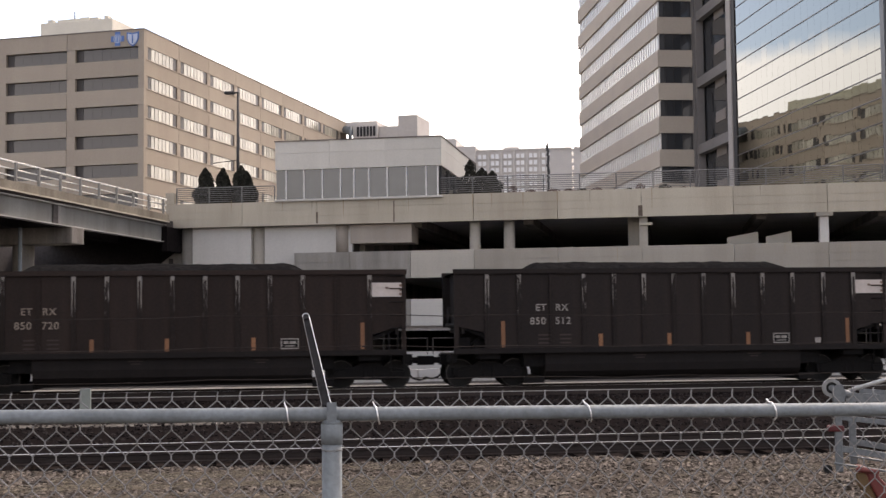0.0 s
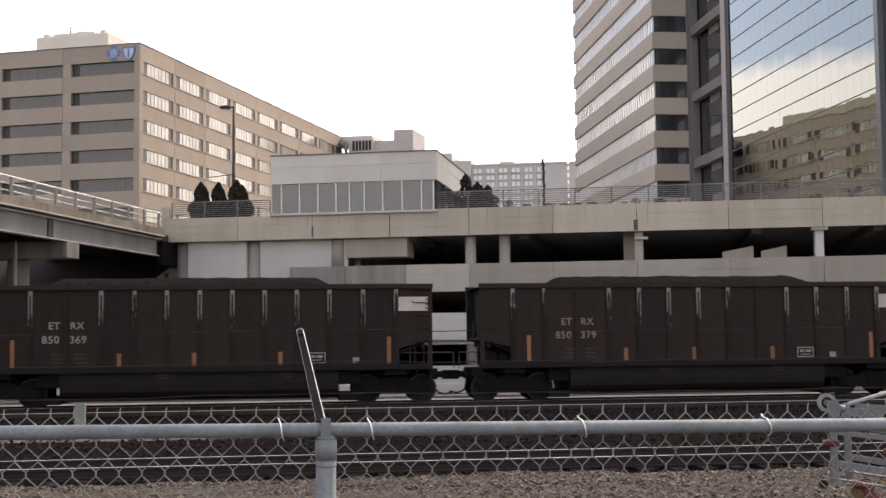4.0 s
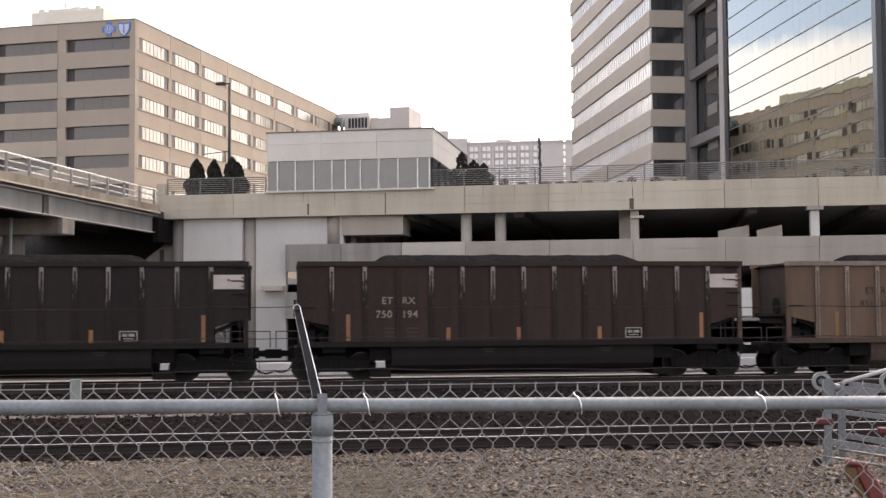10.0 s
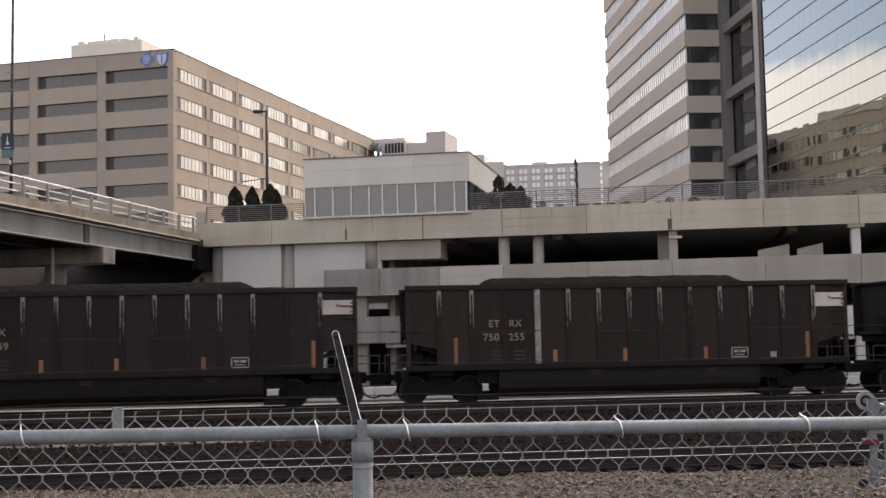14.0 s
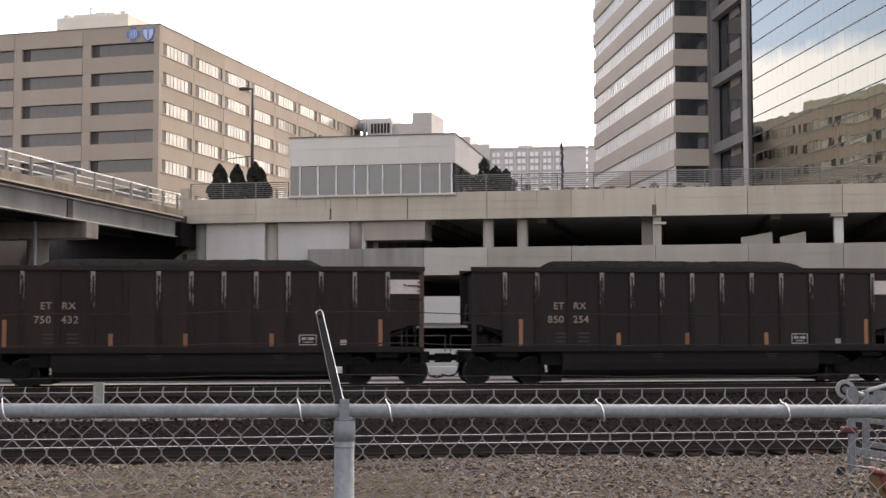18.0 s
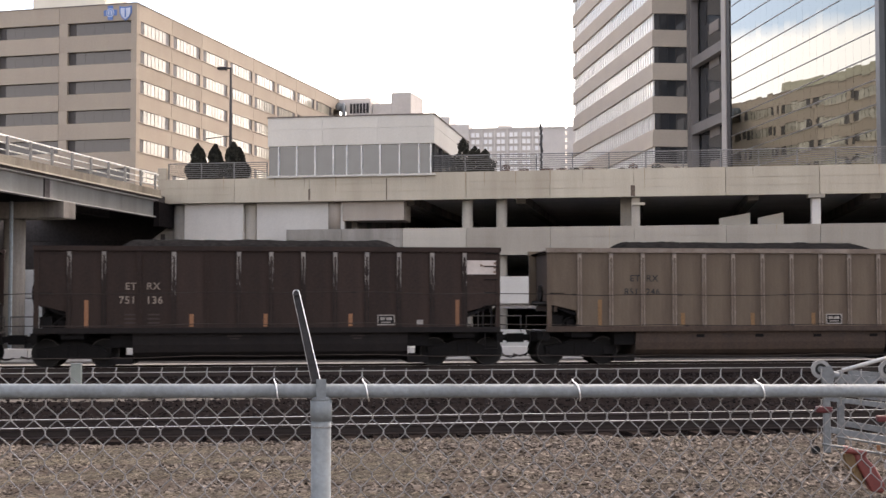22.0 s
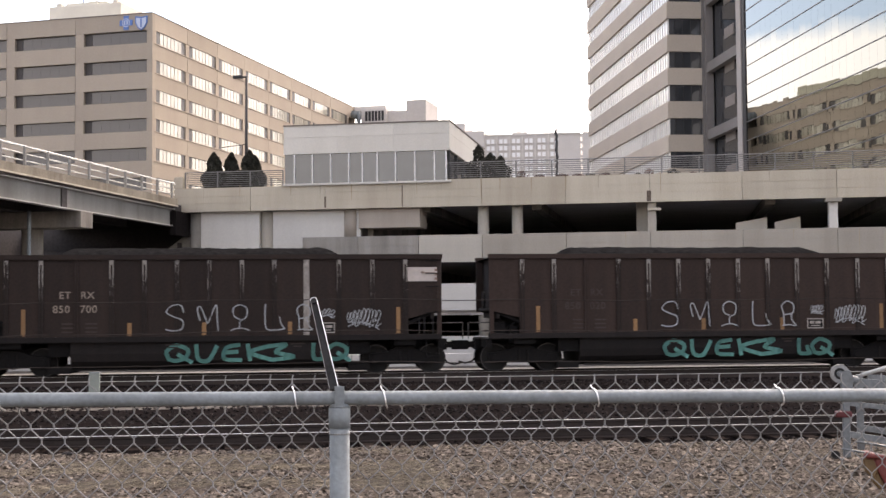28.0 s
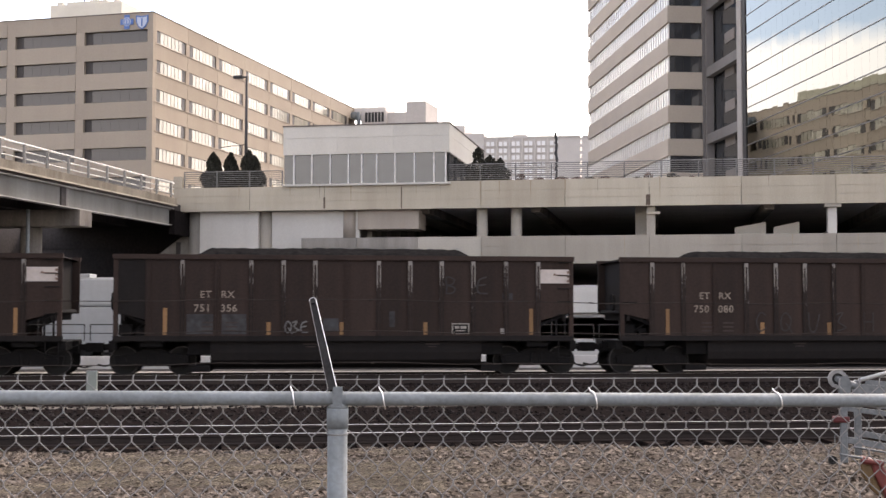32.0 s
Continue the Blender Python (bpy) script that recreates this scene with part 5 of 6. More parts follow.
    d["journal"] = Shape().rod((0, -1.16, 0), (0, -0.98, 0), 0.12, 12)
    d["axle"] = Shape().rod((0, -1.12, 0), (0, 1.12, 0), 0.075, 10)
    d["wheel"] = Shape().disc((0, 0, 0), 0.455, 0.13, 28, 0.14).disc((0, 0.05, 0), 0.48, 0.03, 28, 0.40).disc((0, 0, 0), 0.16, 0.17, 16)
    d["wheel_rim"] = Shape().disc((0, -0.068, 0), 0.457, 0.012, 28, 0.438)
    d["coupler"] = Shape().box(0, 0.62, -0.10, 0.10, 0.78, 0.98).box(0.5, 0.80, -0.16, 0.16, 0.72, 1.02)
    hose = [(0.12, -0.45, 0.75), (0.16, -0.47, 0.48), (0.30, -0.48, 0.30), (0.52, -0.48, 0.24), (0.76, -0.48, 0.30)]
    d["air_hose"] = Shape().path(hose, 0.03)
    d["cut_lever"] = Shape().path([(0.2, -1.4, 0.95), (0.22, -0.5, 0.9), (0.28, -0.2, 1.02)], 0.018)
    d["rung"] = Shape().path([(HALF - 0.52, SIDE_Y, 0), (HALF - 0.52, SIDE_Y - 0.09, 0), (HALF - 0.10, SIDE_Y - 0.09, 0), (HALF - 0.10, SIDE_Y, 0)], 0.016)
    d["grab_iron"] = Shape().path([(-HALF + 0.1, SIDE_Y, 2.35), (-HALF + 0.1, SIDE_Y - 0.08, 2.35), (-HALF + 0.55, SIDE_Y - 0.08, 2.35), (-HALF + 0.55, SIDE_Y, 2.35)], 0.016)
    d["handrail"] = Shape().path([(HALF - 1.0, SIDE_Y + 0.05, 1.62), (HALF + 0.68, SIDE_Y + 0.05, 1.62), (HALF + 0.68, SIDE_Y + 0.05, 1.1)], 0.018).path([(HALF - 0.72, SIDE_Y + 0.05, 1.25), (HALF - 0.72, SIDE_Y + 0.05, 1.78)], 0.018)
    d["end_handrail"] = Shape().path([(-HALF, SIDE_Y + 0.05, 1.62), (-HALF - 0.68, SIDE_Y + 0.05, 1.62), (-HALF - 0.68, SIDE_Y + 0.05, 1.1)], 0.018)
    d["end_strut"] = Shape().box(-0.03, 0.03, SIDE_Y + 0.08, SIDE_Y + 0.14, 1.1, 2.0)
    d["step"] = Shape().path([(HALF - 0.5, SIDE_Y, 1.1), (HALF - 0.5, SIDE_Y, 0.55), (HALF - 0.1, SIDE_Y, 0.55), (HALF - 0.1, SIDE_Y, 1.1)], 0.02)
    d["brake_wheel"] = Shape().rod((-HALF - 0.12, -0.9, 2.35), (-HALF - 0.05, -0.9, 2.35), 0.28, 18)
    d["brake_gear"] = Shape().box(-HALF + 0.15, -HALF + 0.55, -1.35, -1.0, 1.28, 1.62).rod((-HALF + 0.2, -1.2, 1.1), (-HALF + 1.0, -1.2, 1.7), 0.05, 8).box(-HALF + 0.7, -HALF + 0.95, -1.3, -1.1, 1.2, 1.5)
    d["end_plate"] = Shape().box(-HALF + 0.15, -HALF + 1.1, -0.9, -0.85, 1.1, 2.0)
    d["corner_post"] = Shape().box(-0.07, 0.07, SIDE_Y - 0.03, SIDE_Y + 0.10, 1.27, 3.68)
    d["pipe"] = Shape().rod((-4.2, SIDE_Y + 0.05, 0.24), (4.0, SIDE_Y + 0.05, 0.24), 0.022, 6)
    d["tape_tall"] = Shape().box(-0.062, 0.062, -0.012, 0, 1.30, 2.14)
    d["tape_short"] = Shape().box(-0.065, 0.065, -0.012, 0, 1.30, 1.70)
    d["placard"] = Shape().box(HALF - 1.09, HALF - 0.14, SIDE_Y - 0.03, SIDE_Y - 0.001, 2.96, 3.41)
    d["placard_mark"] = Shape().box(HALF - 0.66, HALF - 0.20, SIDE_Y - 0.036, SIDE_Y - 0.031, 3.22, 3.245).box(HALF - 0.66, HALF - 0.58, SIDE_Y - 0.036, SIDE_Y - 0.031, 3.21, 3.28)
    d["placard_end"] = Shape().box(HALF - 0.22, HALF - 0.14, SIDE_Y - 0.037, SIDE_Y - 0.031, 3.0, 3.08)
    x, z = HALF - 3.98, 1.33
    d["stencil_frame"] = Shape().box(x, x + 0.56, -0.006, 0, z, z + 0.035).box(x, x + 0.56, -0.006, 0, z + 0.30, z + 0.335).box(x, x + 0.035, -0.006, 0, z + 0.036, z + 0.299).box(x + 0.525, x + 0.56, -0.006, 0, z + 0.036, z + 0.299).box(x + 0.09, x + 0.24, -0.006, 0, z + 0.16, z + 0.25).box(x + 0.28, x + 0.47, -0.006, 0, z + 0.16, z + 0.25).box(x + 0.12, x + 0.44, -0.006, 0, z + 0.08, z + 0.11)
    d["stencil_back"] = Shape().box(x, x + 0.56, -0.003, 0.01, z, z + 0.335)
    d["fine_print"] = Shape()
    for r in range(3):
        for c in range(2):
            d["fine_print"].box(-HALF + 2.75 + c * 0.72, -HALF + 3.12 + c * 0.72, -0.003, 0, 1.40 + r * 0.13, 1.45 + r * 0.13)
    d["tub_print"] = Shape().box(-1.4, -0.95, -0.004, 0, 0.98, 1.02).box(-1.32, -1.02, -0.004, 0, 0.90, 0.935).box(2.5, 2.95, -0.004, 0, 0.98, 1.02).box(2.58, 2.85, -0.004, 0, 0.90, 0.935)
    d["card"] = Shape().box(0, 0.20, -0.01, 0, 1.33, 1.50)
    rnd = random.Random(4)

    def heap(seed):
        def h(x, y):
            e = min(1.0, max(0.0, (x + 5.1) / 0.75), max(0.0, (4.5 - x) / 1.0))
            e = e * e * (3 - 2 * e)
            k = 1 - (abs(y) / 1.5) ** 2.2
            lump = 0.05 * noise.noise((x * 1.4, y * 1.4, seed)) + 0.05 * noise.noise((x * 4, y * 4, seed + 5))
            return 3.72 + (0.12 + 0.26 * max(0, k)) * e + lump * 0.5 * (0.3 + e) - 0.05 * (1 - min(1, k * 3))
        return h
    for i in range(4):
        d["coal_load%d" % i] = Shape().grid([-HALF + 0.06 + (2 * HALF - 0.12) * j / 90 for j in range(91)], [-1.48 + 2.96 * j / 16 for j in range(17)], heap(10 * i + 1))
    return {k: s.data(k.rstrip("0123")) for k, s in d.items()}


MESH = car_meshes()
NUMBERS = {-1: "850 446", 0: "850 720", 1: "850 512", 2: "750 834", 3: "850 369", 4: "850 379", 5: "850 630", 6: "850 804", 7: "850 012", 8: "750 194", 9: "851 101",
           10: "750 039", 11: "750 255", 12: "750 188", 13: "750 432", 14: "850 254", 15: "850 209", 16: "751 136", 17: "851 246", 18: "750 515",
           19: "751 330", 20: "850 700", 21: "850 020", 22: "750 214", 23: "751 356", 24: "750 080", 25: "850 118"}
BROWN = (9, 17)
SOOT_CARS = (6, 7, 1, 2, 10, 14)
REDDISH = (8, 16, 21, 22, 23, 15, 24)


def wheelset(car, x):
    a = part("wheelset", MESH["axle"], UNDER, car, m=pose(x, 0, 0.46))
    for y in (-0.7525, 0.7525):
        w = part("wheel", MESH["wheel"], WHEEL_MAT, a, m=pose(0, y, 0, 0, 0, 0 if y < 0 else 180))
        # thin bright ring drawn as the rim's highlight
        part("wheel_rim", MESH["wheel_rim"], TREAD, w)
    return a


def use(key, material):
    """The shared mesh, or a copy of it in another paint."""
    name = key + material.name
    if name not in MESH:
        MESH[name] = MESH[key].copy()
        MESH[name].materials.clear()
        MESH[name].materials.append(material)
    return MESH[name]


# one stroke a line of points in a unit square
GLYPHS = [
    [[(1.0, 0.72), (0.85, 1.0), (0.35, 0.97), (0.12, 0.72), (0.5, 0.55), (0.95, 0.40), (0.9, 0.08), (0.45, 0.0), (0.08, 0.06)]],
    [[(0.12, 0.40), (0.0, 0.84), (0.16, 0.92), (0.42, 0.42), (0.52, 0.32), (0.88, 1.0), (0.94, 0.5), (1.0, 0.0)]],
    [[(0.50, 0.44), (0.18, 0.56), (0.14, 0.86), (0.5, 1.0), (0.92, 0.86), (0.86, 0.5), (0.52, 0.36), (0.52, 0.1)], [(0.0, 0.0), (0.3, 0.07), (0.7, 0.08), (1.05, 0.0)]],
    [[(0.05, 1.0), (0.02, 0.5), (0.1, 0.06), (0.55, 0.0), (1.0, 0.05)], [(0.74, 0.5), (0.82, 0.25), (1.0, 0.05)]],
    [[(0.2, 0.0), (0.17, 0.5), (0.05, 0.8), (0.4, 1.0), (0.85, 0.86), (0.8, 0.52), (0.22, 0.45)], [(0.7, 0.46), (0.74, 0.22), (1.0, 0.0), (0.55, 0.03), (0.1, 0.0)]],
    [[(0.1, 0.1), (0.0, 0.6), (0.4, 1.0), (0.9, 0.7), (0.8, 0.2), (0.4, 0.0), (0.1, 0.1)], [(0.5, 0.4), (1.05, -0.1)]],
    [[(0.0, 1.0), (0.1, 0.1), (0.6, 0.0), (1.0, 0.9)]],
    [[(0.9, 1.0), (0.2, 0.8), (0.1, 0.1), (1.0, 0.0)], [(0.1, 0.5), (0.8, 0.55)]],
    [[(0.1, 1.0), (0.2, 0.0)], [(1.0, 0.9), (0.2, 0.5), (1.1, 0.0)]],
    [[(0.0, 0.9), (0.6, 1.0), (0.2, 0.5), (0.9, 0.2), (0.1, 0.0)]],
    [[(0.1, 0.0), (0.1, 0.5), (0.1, 1.0), (0.8, 0.85), (0.6, 0.55), (0.15, 0.5), (0.85, 0.35), (0.7, 0.05), (0.1, 0.0)]],
    [[(0.0, 0.0), (0.25, 0.5), (0.5, 1.0), (0.75, 0.5), (1.0, 0.0)], [(0.2, 0.35), (0.8, 0.35)]],
    [[(0.2, 0.3), (0.8, 0.7)], [(0.2, 0.7), (0.8, 0.3)], [(0.5, 0.2), (0.5, 0.8)]],
    [[(0.1, 1.0), (0.1, 0.0)], [(0.9, 1.0), (0.9, 0.0)], [(0.1, 0.5), (0.9, 0.5)]],
    [[(0.9, 0.88), (0.45, 1.0), (0.05, 0.5), (0.4, 0.0), (0.95, 0.18)]],
]


def rounded(line, steps=4):
    """A line of points drawn out into a smooth curve through them."""
    out = []
    for i in range(len(line) - 1):
        p0, p1, p2, p3 = (Vector(line[max(0, min(len(line) - 1, i + d))]) for d in (-1, 0, 1, 2))
        for j in range(steps):
            t = j / steps
            q = 0.5 * (2 * p1 + (p2 - p0) * t + (2 * p0 - 5 * p1 + 4 * p2 - p3) * t * t + (3 * p1 - p0 - 3 * p2 + p3) * t ** 3)
            out.append((q.x, q.y))
    return out + [line[-1]]


def spread(order, x0, x1, z0, z1, gap=0.12):
    """Glyphs side by side in a box on the car's side."""
    out, w = [], (x1 - x0) / len(order)
    for i, g in enumerate(order):
        for st in GLYPHS[g]:
            out.append([(x0 + w * (i + gap / 2 + (1 - gap) * u), z0 + (z1 - z0) * v) for u, v in rounded(st)])
    return out


def scribble(seed, x0, x1, z0, z1, n=9):
    """A tag of tall hooked strokes that lean and run into one another."""
    r = random.Random(seed)
    out = []
    for i in range(n):
        x, w = x0 + (x1 - x0) * (i + 0.5) / n, (x1 - x0) / n
        lo = z0 + (z1 - z0) * (0.30 + r.uniform(-0.1, 0.15))
        hi = z1 - (z1 - z0) * abs(i - n / 2) / n * r.uniform(0.1, 0.5)
        lean = (i - n / 2) * 0.12 * w + 0.2 * w * math.sin(5 * i + seed)
        out.append(rounded([(x - w * 0.7, lo + 0.3 * (hi - lo)), (x + lean, hi), (x + w * 0.6 + lean, hi - 0.25 * (hi - lo)), (x - 0.3 * w, lo), (x + w, lo + 0.15 * (hi - lo))]))
    out.append(rounded([(x0, z0 + 0.25 * (z1 - z0)), ((x0 + x1) / 2, z0 + 0.42 * (z1 - z0)), (x1, z0 + 0.12 * (z1 - z0))]))
    return out


def spray(car, k):
    side, low = SIDE_Y - 0.062, SIDE_Y + 0.115
    def tag(strokes, w, m, y, label):
        part("graffiti", ribbon(strokes, w, y), m, car, label)
    if k in (20, 21):
        dx = 0.25 if k == 20 else 0.0
        for g, a, b in ((0, -1.72, -1.04), (1, -0.70, 0.04), (2, 0.35, 0.96), (3, 1.39, 2.11), (4, 2.39, 2.96)):
            tag(spread([g], a + dx, b + dx, 1.44, 2.24), 0.036, CHALK, side, "white sprayed letter shape")
        for g, a, b in ((5, -1.54, -0.72), (6, -0.62, 0.1), (7, 0.2, 0.85), (8, 0.9, 1.75), (9, 1.7, 2.6), (3, 3.05, 3.5), (5, 3.5, 4.25)):
            tag(spread([g], a + dx * 0.5, b + dx * 0.5, 0.50, 0.98), 0.125, TEAL, low, "thick teal sprayed letter shape")
        tag(scribble(k, 4.3, 5.3, 1.35, 2.1), 0.026, CHALK, side, "small white scribbled tag")
        tag(scribble(k + 5, 3.45, 3.85, 1.75, 2.1, 4), 0.024, CHALK, side, "small white scribbled tag")
    if k == 19:
        for i, g in enumerate((14, 10, 11, 1, 6, 11)):
            tag(spread([g], -1.48 + 0.42 * i, -1.10 + 0.42 * i, 0.55, 0.98), 0.085, TEAL, low, "teal sprayed letter shape")
        tag([[(0.6, 0.62), (1.26, 0.88), (0.9, 0.80)]], 0.07, TEAL, low, "teal sprayed tail")
    if k == 22:
        for row, (xa, xb) in enumerate(((-4.72, -4.15), (-4.95, -4.2), (-4.85, -3.95))):
            tag(scribble(7 + row, xa, xb, 1.28 + 0.24 * row, 1.58 + 0.27 * row, 5), 0.026, CHALK, side, "white scribbled tag")
        tag([[(-2.3, 0.80), (-2.05, 0.84)]], 0.03, DIM_CHALK, low, "pale sprayed stroke")
        for i, g in enumerate((1, 10, 11, 4, 8, 12, 8, 7, 4, 0, 7, 12, 11, 1, 13, 11)):
            x = -1.95 + 0.27 * i
            tag(spread([g], x, x + 0.25, 0.72 + 0.02 * (i % 3), 0.94), 0.030, DIM_CHALK, low, "pale sprayed letter shape")
    if k == 23:
        for a, b, z0, z1 in ((-5.06, -4.23, 1.32, 1.95), (-3.96, -3.2, 1.32, 1.95), (-0.78, -0.3, 1.4, 1.82), (1.32, 1.5, 1.55, 2.05), (4.98, 5.32, 2.42, 2.64)):
            part("overspray", B(a, b, SIDE_Y - 0.004, SIDE_Y - 0.001, z0, z1), GREY_SPRAY, car, "grey painted-over patch")
        tag(spread([5, 9, 7], -2.0, -1.27, 1.38, 1.72), 0.05, DIM_CHALK, side, "dim white tag")
        for g, a, b in ((10, 3.1, 3.5), (7, 4.12, 4.5)):
            tag(spread([g], a, b, 2.62, 3.15), 0.05, FAINT_CHALK, side, "nearly vanished grey letter shape")
    if k == 24:
        for g, a in ((14, -2.77), (5, -1.91), (6, -0.95), (9, 0.0), (13, 0.95)):
            tag(spread([g], a, a + 0.42, 1.42, 2.02), 0.04, FAINT_CHALK, side, "nearly vanished grey letter shape")
    if k == 6:
        tag([[(-2.6, 0.86), (-1.9, 0.8)], [(-1.2, 0.84), (-0.3, 0.9)], [(0.4, 0.8), (1.4, 0.86)]], 0.05, DIM_CHALK, low, "pale smear")


DIM_CHALK = mat("dim_spray_paint", (0.16, 0.155, 0.15), 0.7, var=0.2, fine=10)
FAINT_CHALK = mat("faint_spray_paint", (0.039, 0.035, 0.033), 0.8, var=0.3, fine=8)
GREY_SPRAY = mat("grey_overspray", (0.041, 0.042, 0.045), 0.8, var=0.5, fine=4, coarse=3, stain=(0.024, 0.019, 0.017), amount=0.8)


# rust streaks on a lightened base for the lit corner sheet
RUSTY_LIT_POST = mat("rusty_lit_post", (0.13, 0.075, 0.055), 0.8, var=0.3, fine=9, coarse=2, stain=(0.035, 0.025, 0.02), amount=0.8, streak=True)


def build_car(k):
    brown = k in BROWN
    skin = RUSTY_BROWN if k == 9 else BROWN_PAINT if brown else RED_PAINT if k in REDDISH else GREEN_PAINT if k in SOOT_CARS else DARK_PAINT
    words = "faded brown coal gondola with a red end panel" if brown else "reddish dark brown coal gondola with a white placard" if k in REDDISH else "sooty dark coal gondola with a white placard"
    if k in (19, 20, 21):
        words = "dark brown coal gondola with teal and white spray paint"
    car = thing("coal_gondola", words, "rail car", group="cars of the coal train")
    rnd = random.Random(100 + k)
    me = use("panel", skin)
    for i in range(12):
        part("side_panel", me, None, car, m=pose(POSTS[i], SIDE_Y, 0))
    # two cars: shadow and soot share the darker end panel colour
    part("side_panel", use("end_panel_a", TUB_PAINT if k in (18, 23) else skin), None, car)
    part("side_panel", use("end_panel_b", skin), None, car)
    for i, x in enumerate(POSTS):
        worn = POST_BROWN if brown else POST_PALE if (k == 2 and i in (0, 1)) or (k == 11 and i == 3) or (k == 20 and i == 9) else (skin if i == 2 or rnd.random() < 0.06 else POST_WORN)
        p = part("post", use("post", POST_PALE if worn is POST_PALE else skin), None, car, m=pose(x, SIDE_Y, 0))
        part("post_edge", use("post_edge", worn), None, p, "" if worn is skin else "rubbed bare edge")
    for x in (-HALF + 0.08, HALF - 0.08):
        # some right corners get the rusty, light-catching colour
        part("corner_post", use("corner_post", RUSTY_LIT_POST if k in (6, 8, 13, 18, 21) and x > 0 else POST_WORN if k == 6 else skin), None, car, m=pose(x, 0, 0))
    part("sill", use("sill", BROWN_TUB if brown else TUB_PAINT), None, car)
    part("top_chord", use("top_chord", BROWN_CHORD if brown else skin), None, car)
    part("far_side", use("far_side", skin), None, car)
    # end sheets take the dark tone for the deep-set, shaded car ends
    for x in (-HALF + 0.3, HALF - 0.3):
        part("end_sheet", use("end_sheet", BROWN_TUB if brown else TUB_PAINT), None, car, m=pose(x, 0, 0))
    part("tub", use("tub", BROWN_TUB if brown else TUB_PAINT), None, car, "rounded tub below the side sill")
    part("end_plate", use("end_plate", UNDER), None, car)
    part("tub_shoe", use("tub_shoe", UNDER), None, car)
    part("tub_shoe", use("tub_shoe", UNDER), None, car, m=pose(0, 0, 0, 0, 0, 180))
    part("slope_sheet", use("slope_sheet", UNDER), None, car)
    part("slope_sheet", use("slope_sheet", UNDER), None, car, m=pose(0, 0, 0, 0, 0, 180))
    part("centre_sill", use("centre_sill", UNDER), None, car)
    part("coal_load", use("coal_load%d" % (k % 4), COAL), None, car, "heaped black coal")
    sets = []
    for c in (-6.15, 6.15):
        part("bolster", use("bolster", UNDER), None, car, m=pose(c, 0, 0))
        f = part("bogie_frame", use("side_frame", UNDER), None, car, "sooty cast truck side frames", m=pose(c, 0, 0))
        part("spring_nest", use("spring_nest", UNDER), None, f)
        part("bogie_frame", use("far_frame", UNDER), None, car, m=pose(c, 0, 0))
        for dx in (-0.9, 0.9):
            part("journal", use("journal", UNDER), None, f, m=pose(dx, 0, 0.46))
            sets.append(wheelset(car, c + dx))
    for sx, rz in ((HALF, 0), (-HALF, 180)):
        part("coupler", use("coupler", UNDER), None, car, m=pose(sx, 0, 0, 0, 0, rz))
        part("end_platform", use("end_platform", UNDER), None, car, m=pose(sx, 0, 0, 0, 0, rz))
        part("air_hose", use("air_hose", UNDER), None, car, m=pose(sx, 0, 0, 0, 0, rz))
        part("cut_lever", use("cut_lever", UNDER), None, car, m=pose(sx, 0, 0, 0, 0, rz))
    for i in range(5):
        part("ladder_rung", use("rung", UNDER), None, car, m=pose(0, 0, 1.95 + 0.42 * i))
    for key in ("grab_iron", "handrail", "end_handrail", "step", "brake_wheel", "brake_gear", "pipe"):
        part(key, use(key, HANDRAIL if "handrail" in key else UNDER), None, car)
    for x in (HALF - 0.55, HALF - 0.27):
        part("end_strut", use("end_strut", UNDER), None, car, m=pose(x, 0, 0))
    for x in (-HALF + (1.76 if brown else 1.60), HALF - (1.56 if brown else 1.40)):
        part("reflector_tape", use("tape_tall", TAPE_FADED if brown else TAPE_YELLOW if k >= 18 else ORANGE), None, car, "tall orange reflector strip", m=pose(x, SIDE_Y - 0.002, 0))
    for x in ((-2.76, -0.37, 1.74) if brown else (-2.50, -0.20, 2.48)):
        part("reflector_tape", use("tape_short", TAPE_FADED if brown else TAPE_YELLOW if k >= 18 else ORANGE), None, car, "short orange reflector strip", m=pose(x, SIDE_Y - 0.002, 0))
    if brown:
        part("valve_box", B(HALF - 1.06, HALF - 0.90, -1.45, -1.2, 1.28, 1.66), PLACARD, car, "pale valve box", bevel=0.02)
        for xa, xb in ((1.09, 0.70), (0.60, 0.10)):
            part("red_panel", B(HALF - xa, HALF - xb, SIDE_Y - 0.02, SIDE_Y - 0.001, 2.58, 3.62), RED_PANEL, car, "faded red end panel")
    else:
        p = part("placard", use("placard", PLACARD), None, car, "dirty white placard")
        part("placard_mark", use("placard_mark", MARK_BROWN), None, p)
        for i in range(3):
            part("placard_end", use("placard_end", MARK_BROWN), None, p, m=pose(0, 0, 0.14 * i))
    st = part("stencil_plate", use("stencil_back", UNDER), None, car, m=pose(0, SIDE_Y - 0.002, 0))
    part("stencil_frame", use("stencil_frame", STENCIL), None, st)
    st.matrix_basis = pose(-1.16 if brown else 0, SIDE_Y - 0.002, 0)
    if not brown:
        tagged(part("fine_print", use("fine_print", STENCIL_DIM), None, car, "illegible small print", m=pose(0, SIDE_Y - 0.002, 0)), kind="stuff")
    tagged(part("tub_print", use("tub_print", STENCIL_DIM), None, car, "illegible small print", m=pose(0, SIDE_Y + 0.118, 0)), kind="stuff")
    if rnd.random() < 0.6:
        part("card", use("card", STENCIL), None, car, "small pale card", m=pose(HALF - 2.4 - rnd.random() * 0.7, SIDE_Y - 0.002, 0))
    ink = BLACK_STENCIL if brown else STENCIL if k in (1, 2, 3, 7, 12, 18, 22) else STENCIL_DIM if k == 21 else STENCIL_TAN
    a, b = NUMBERS[k].split()
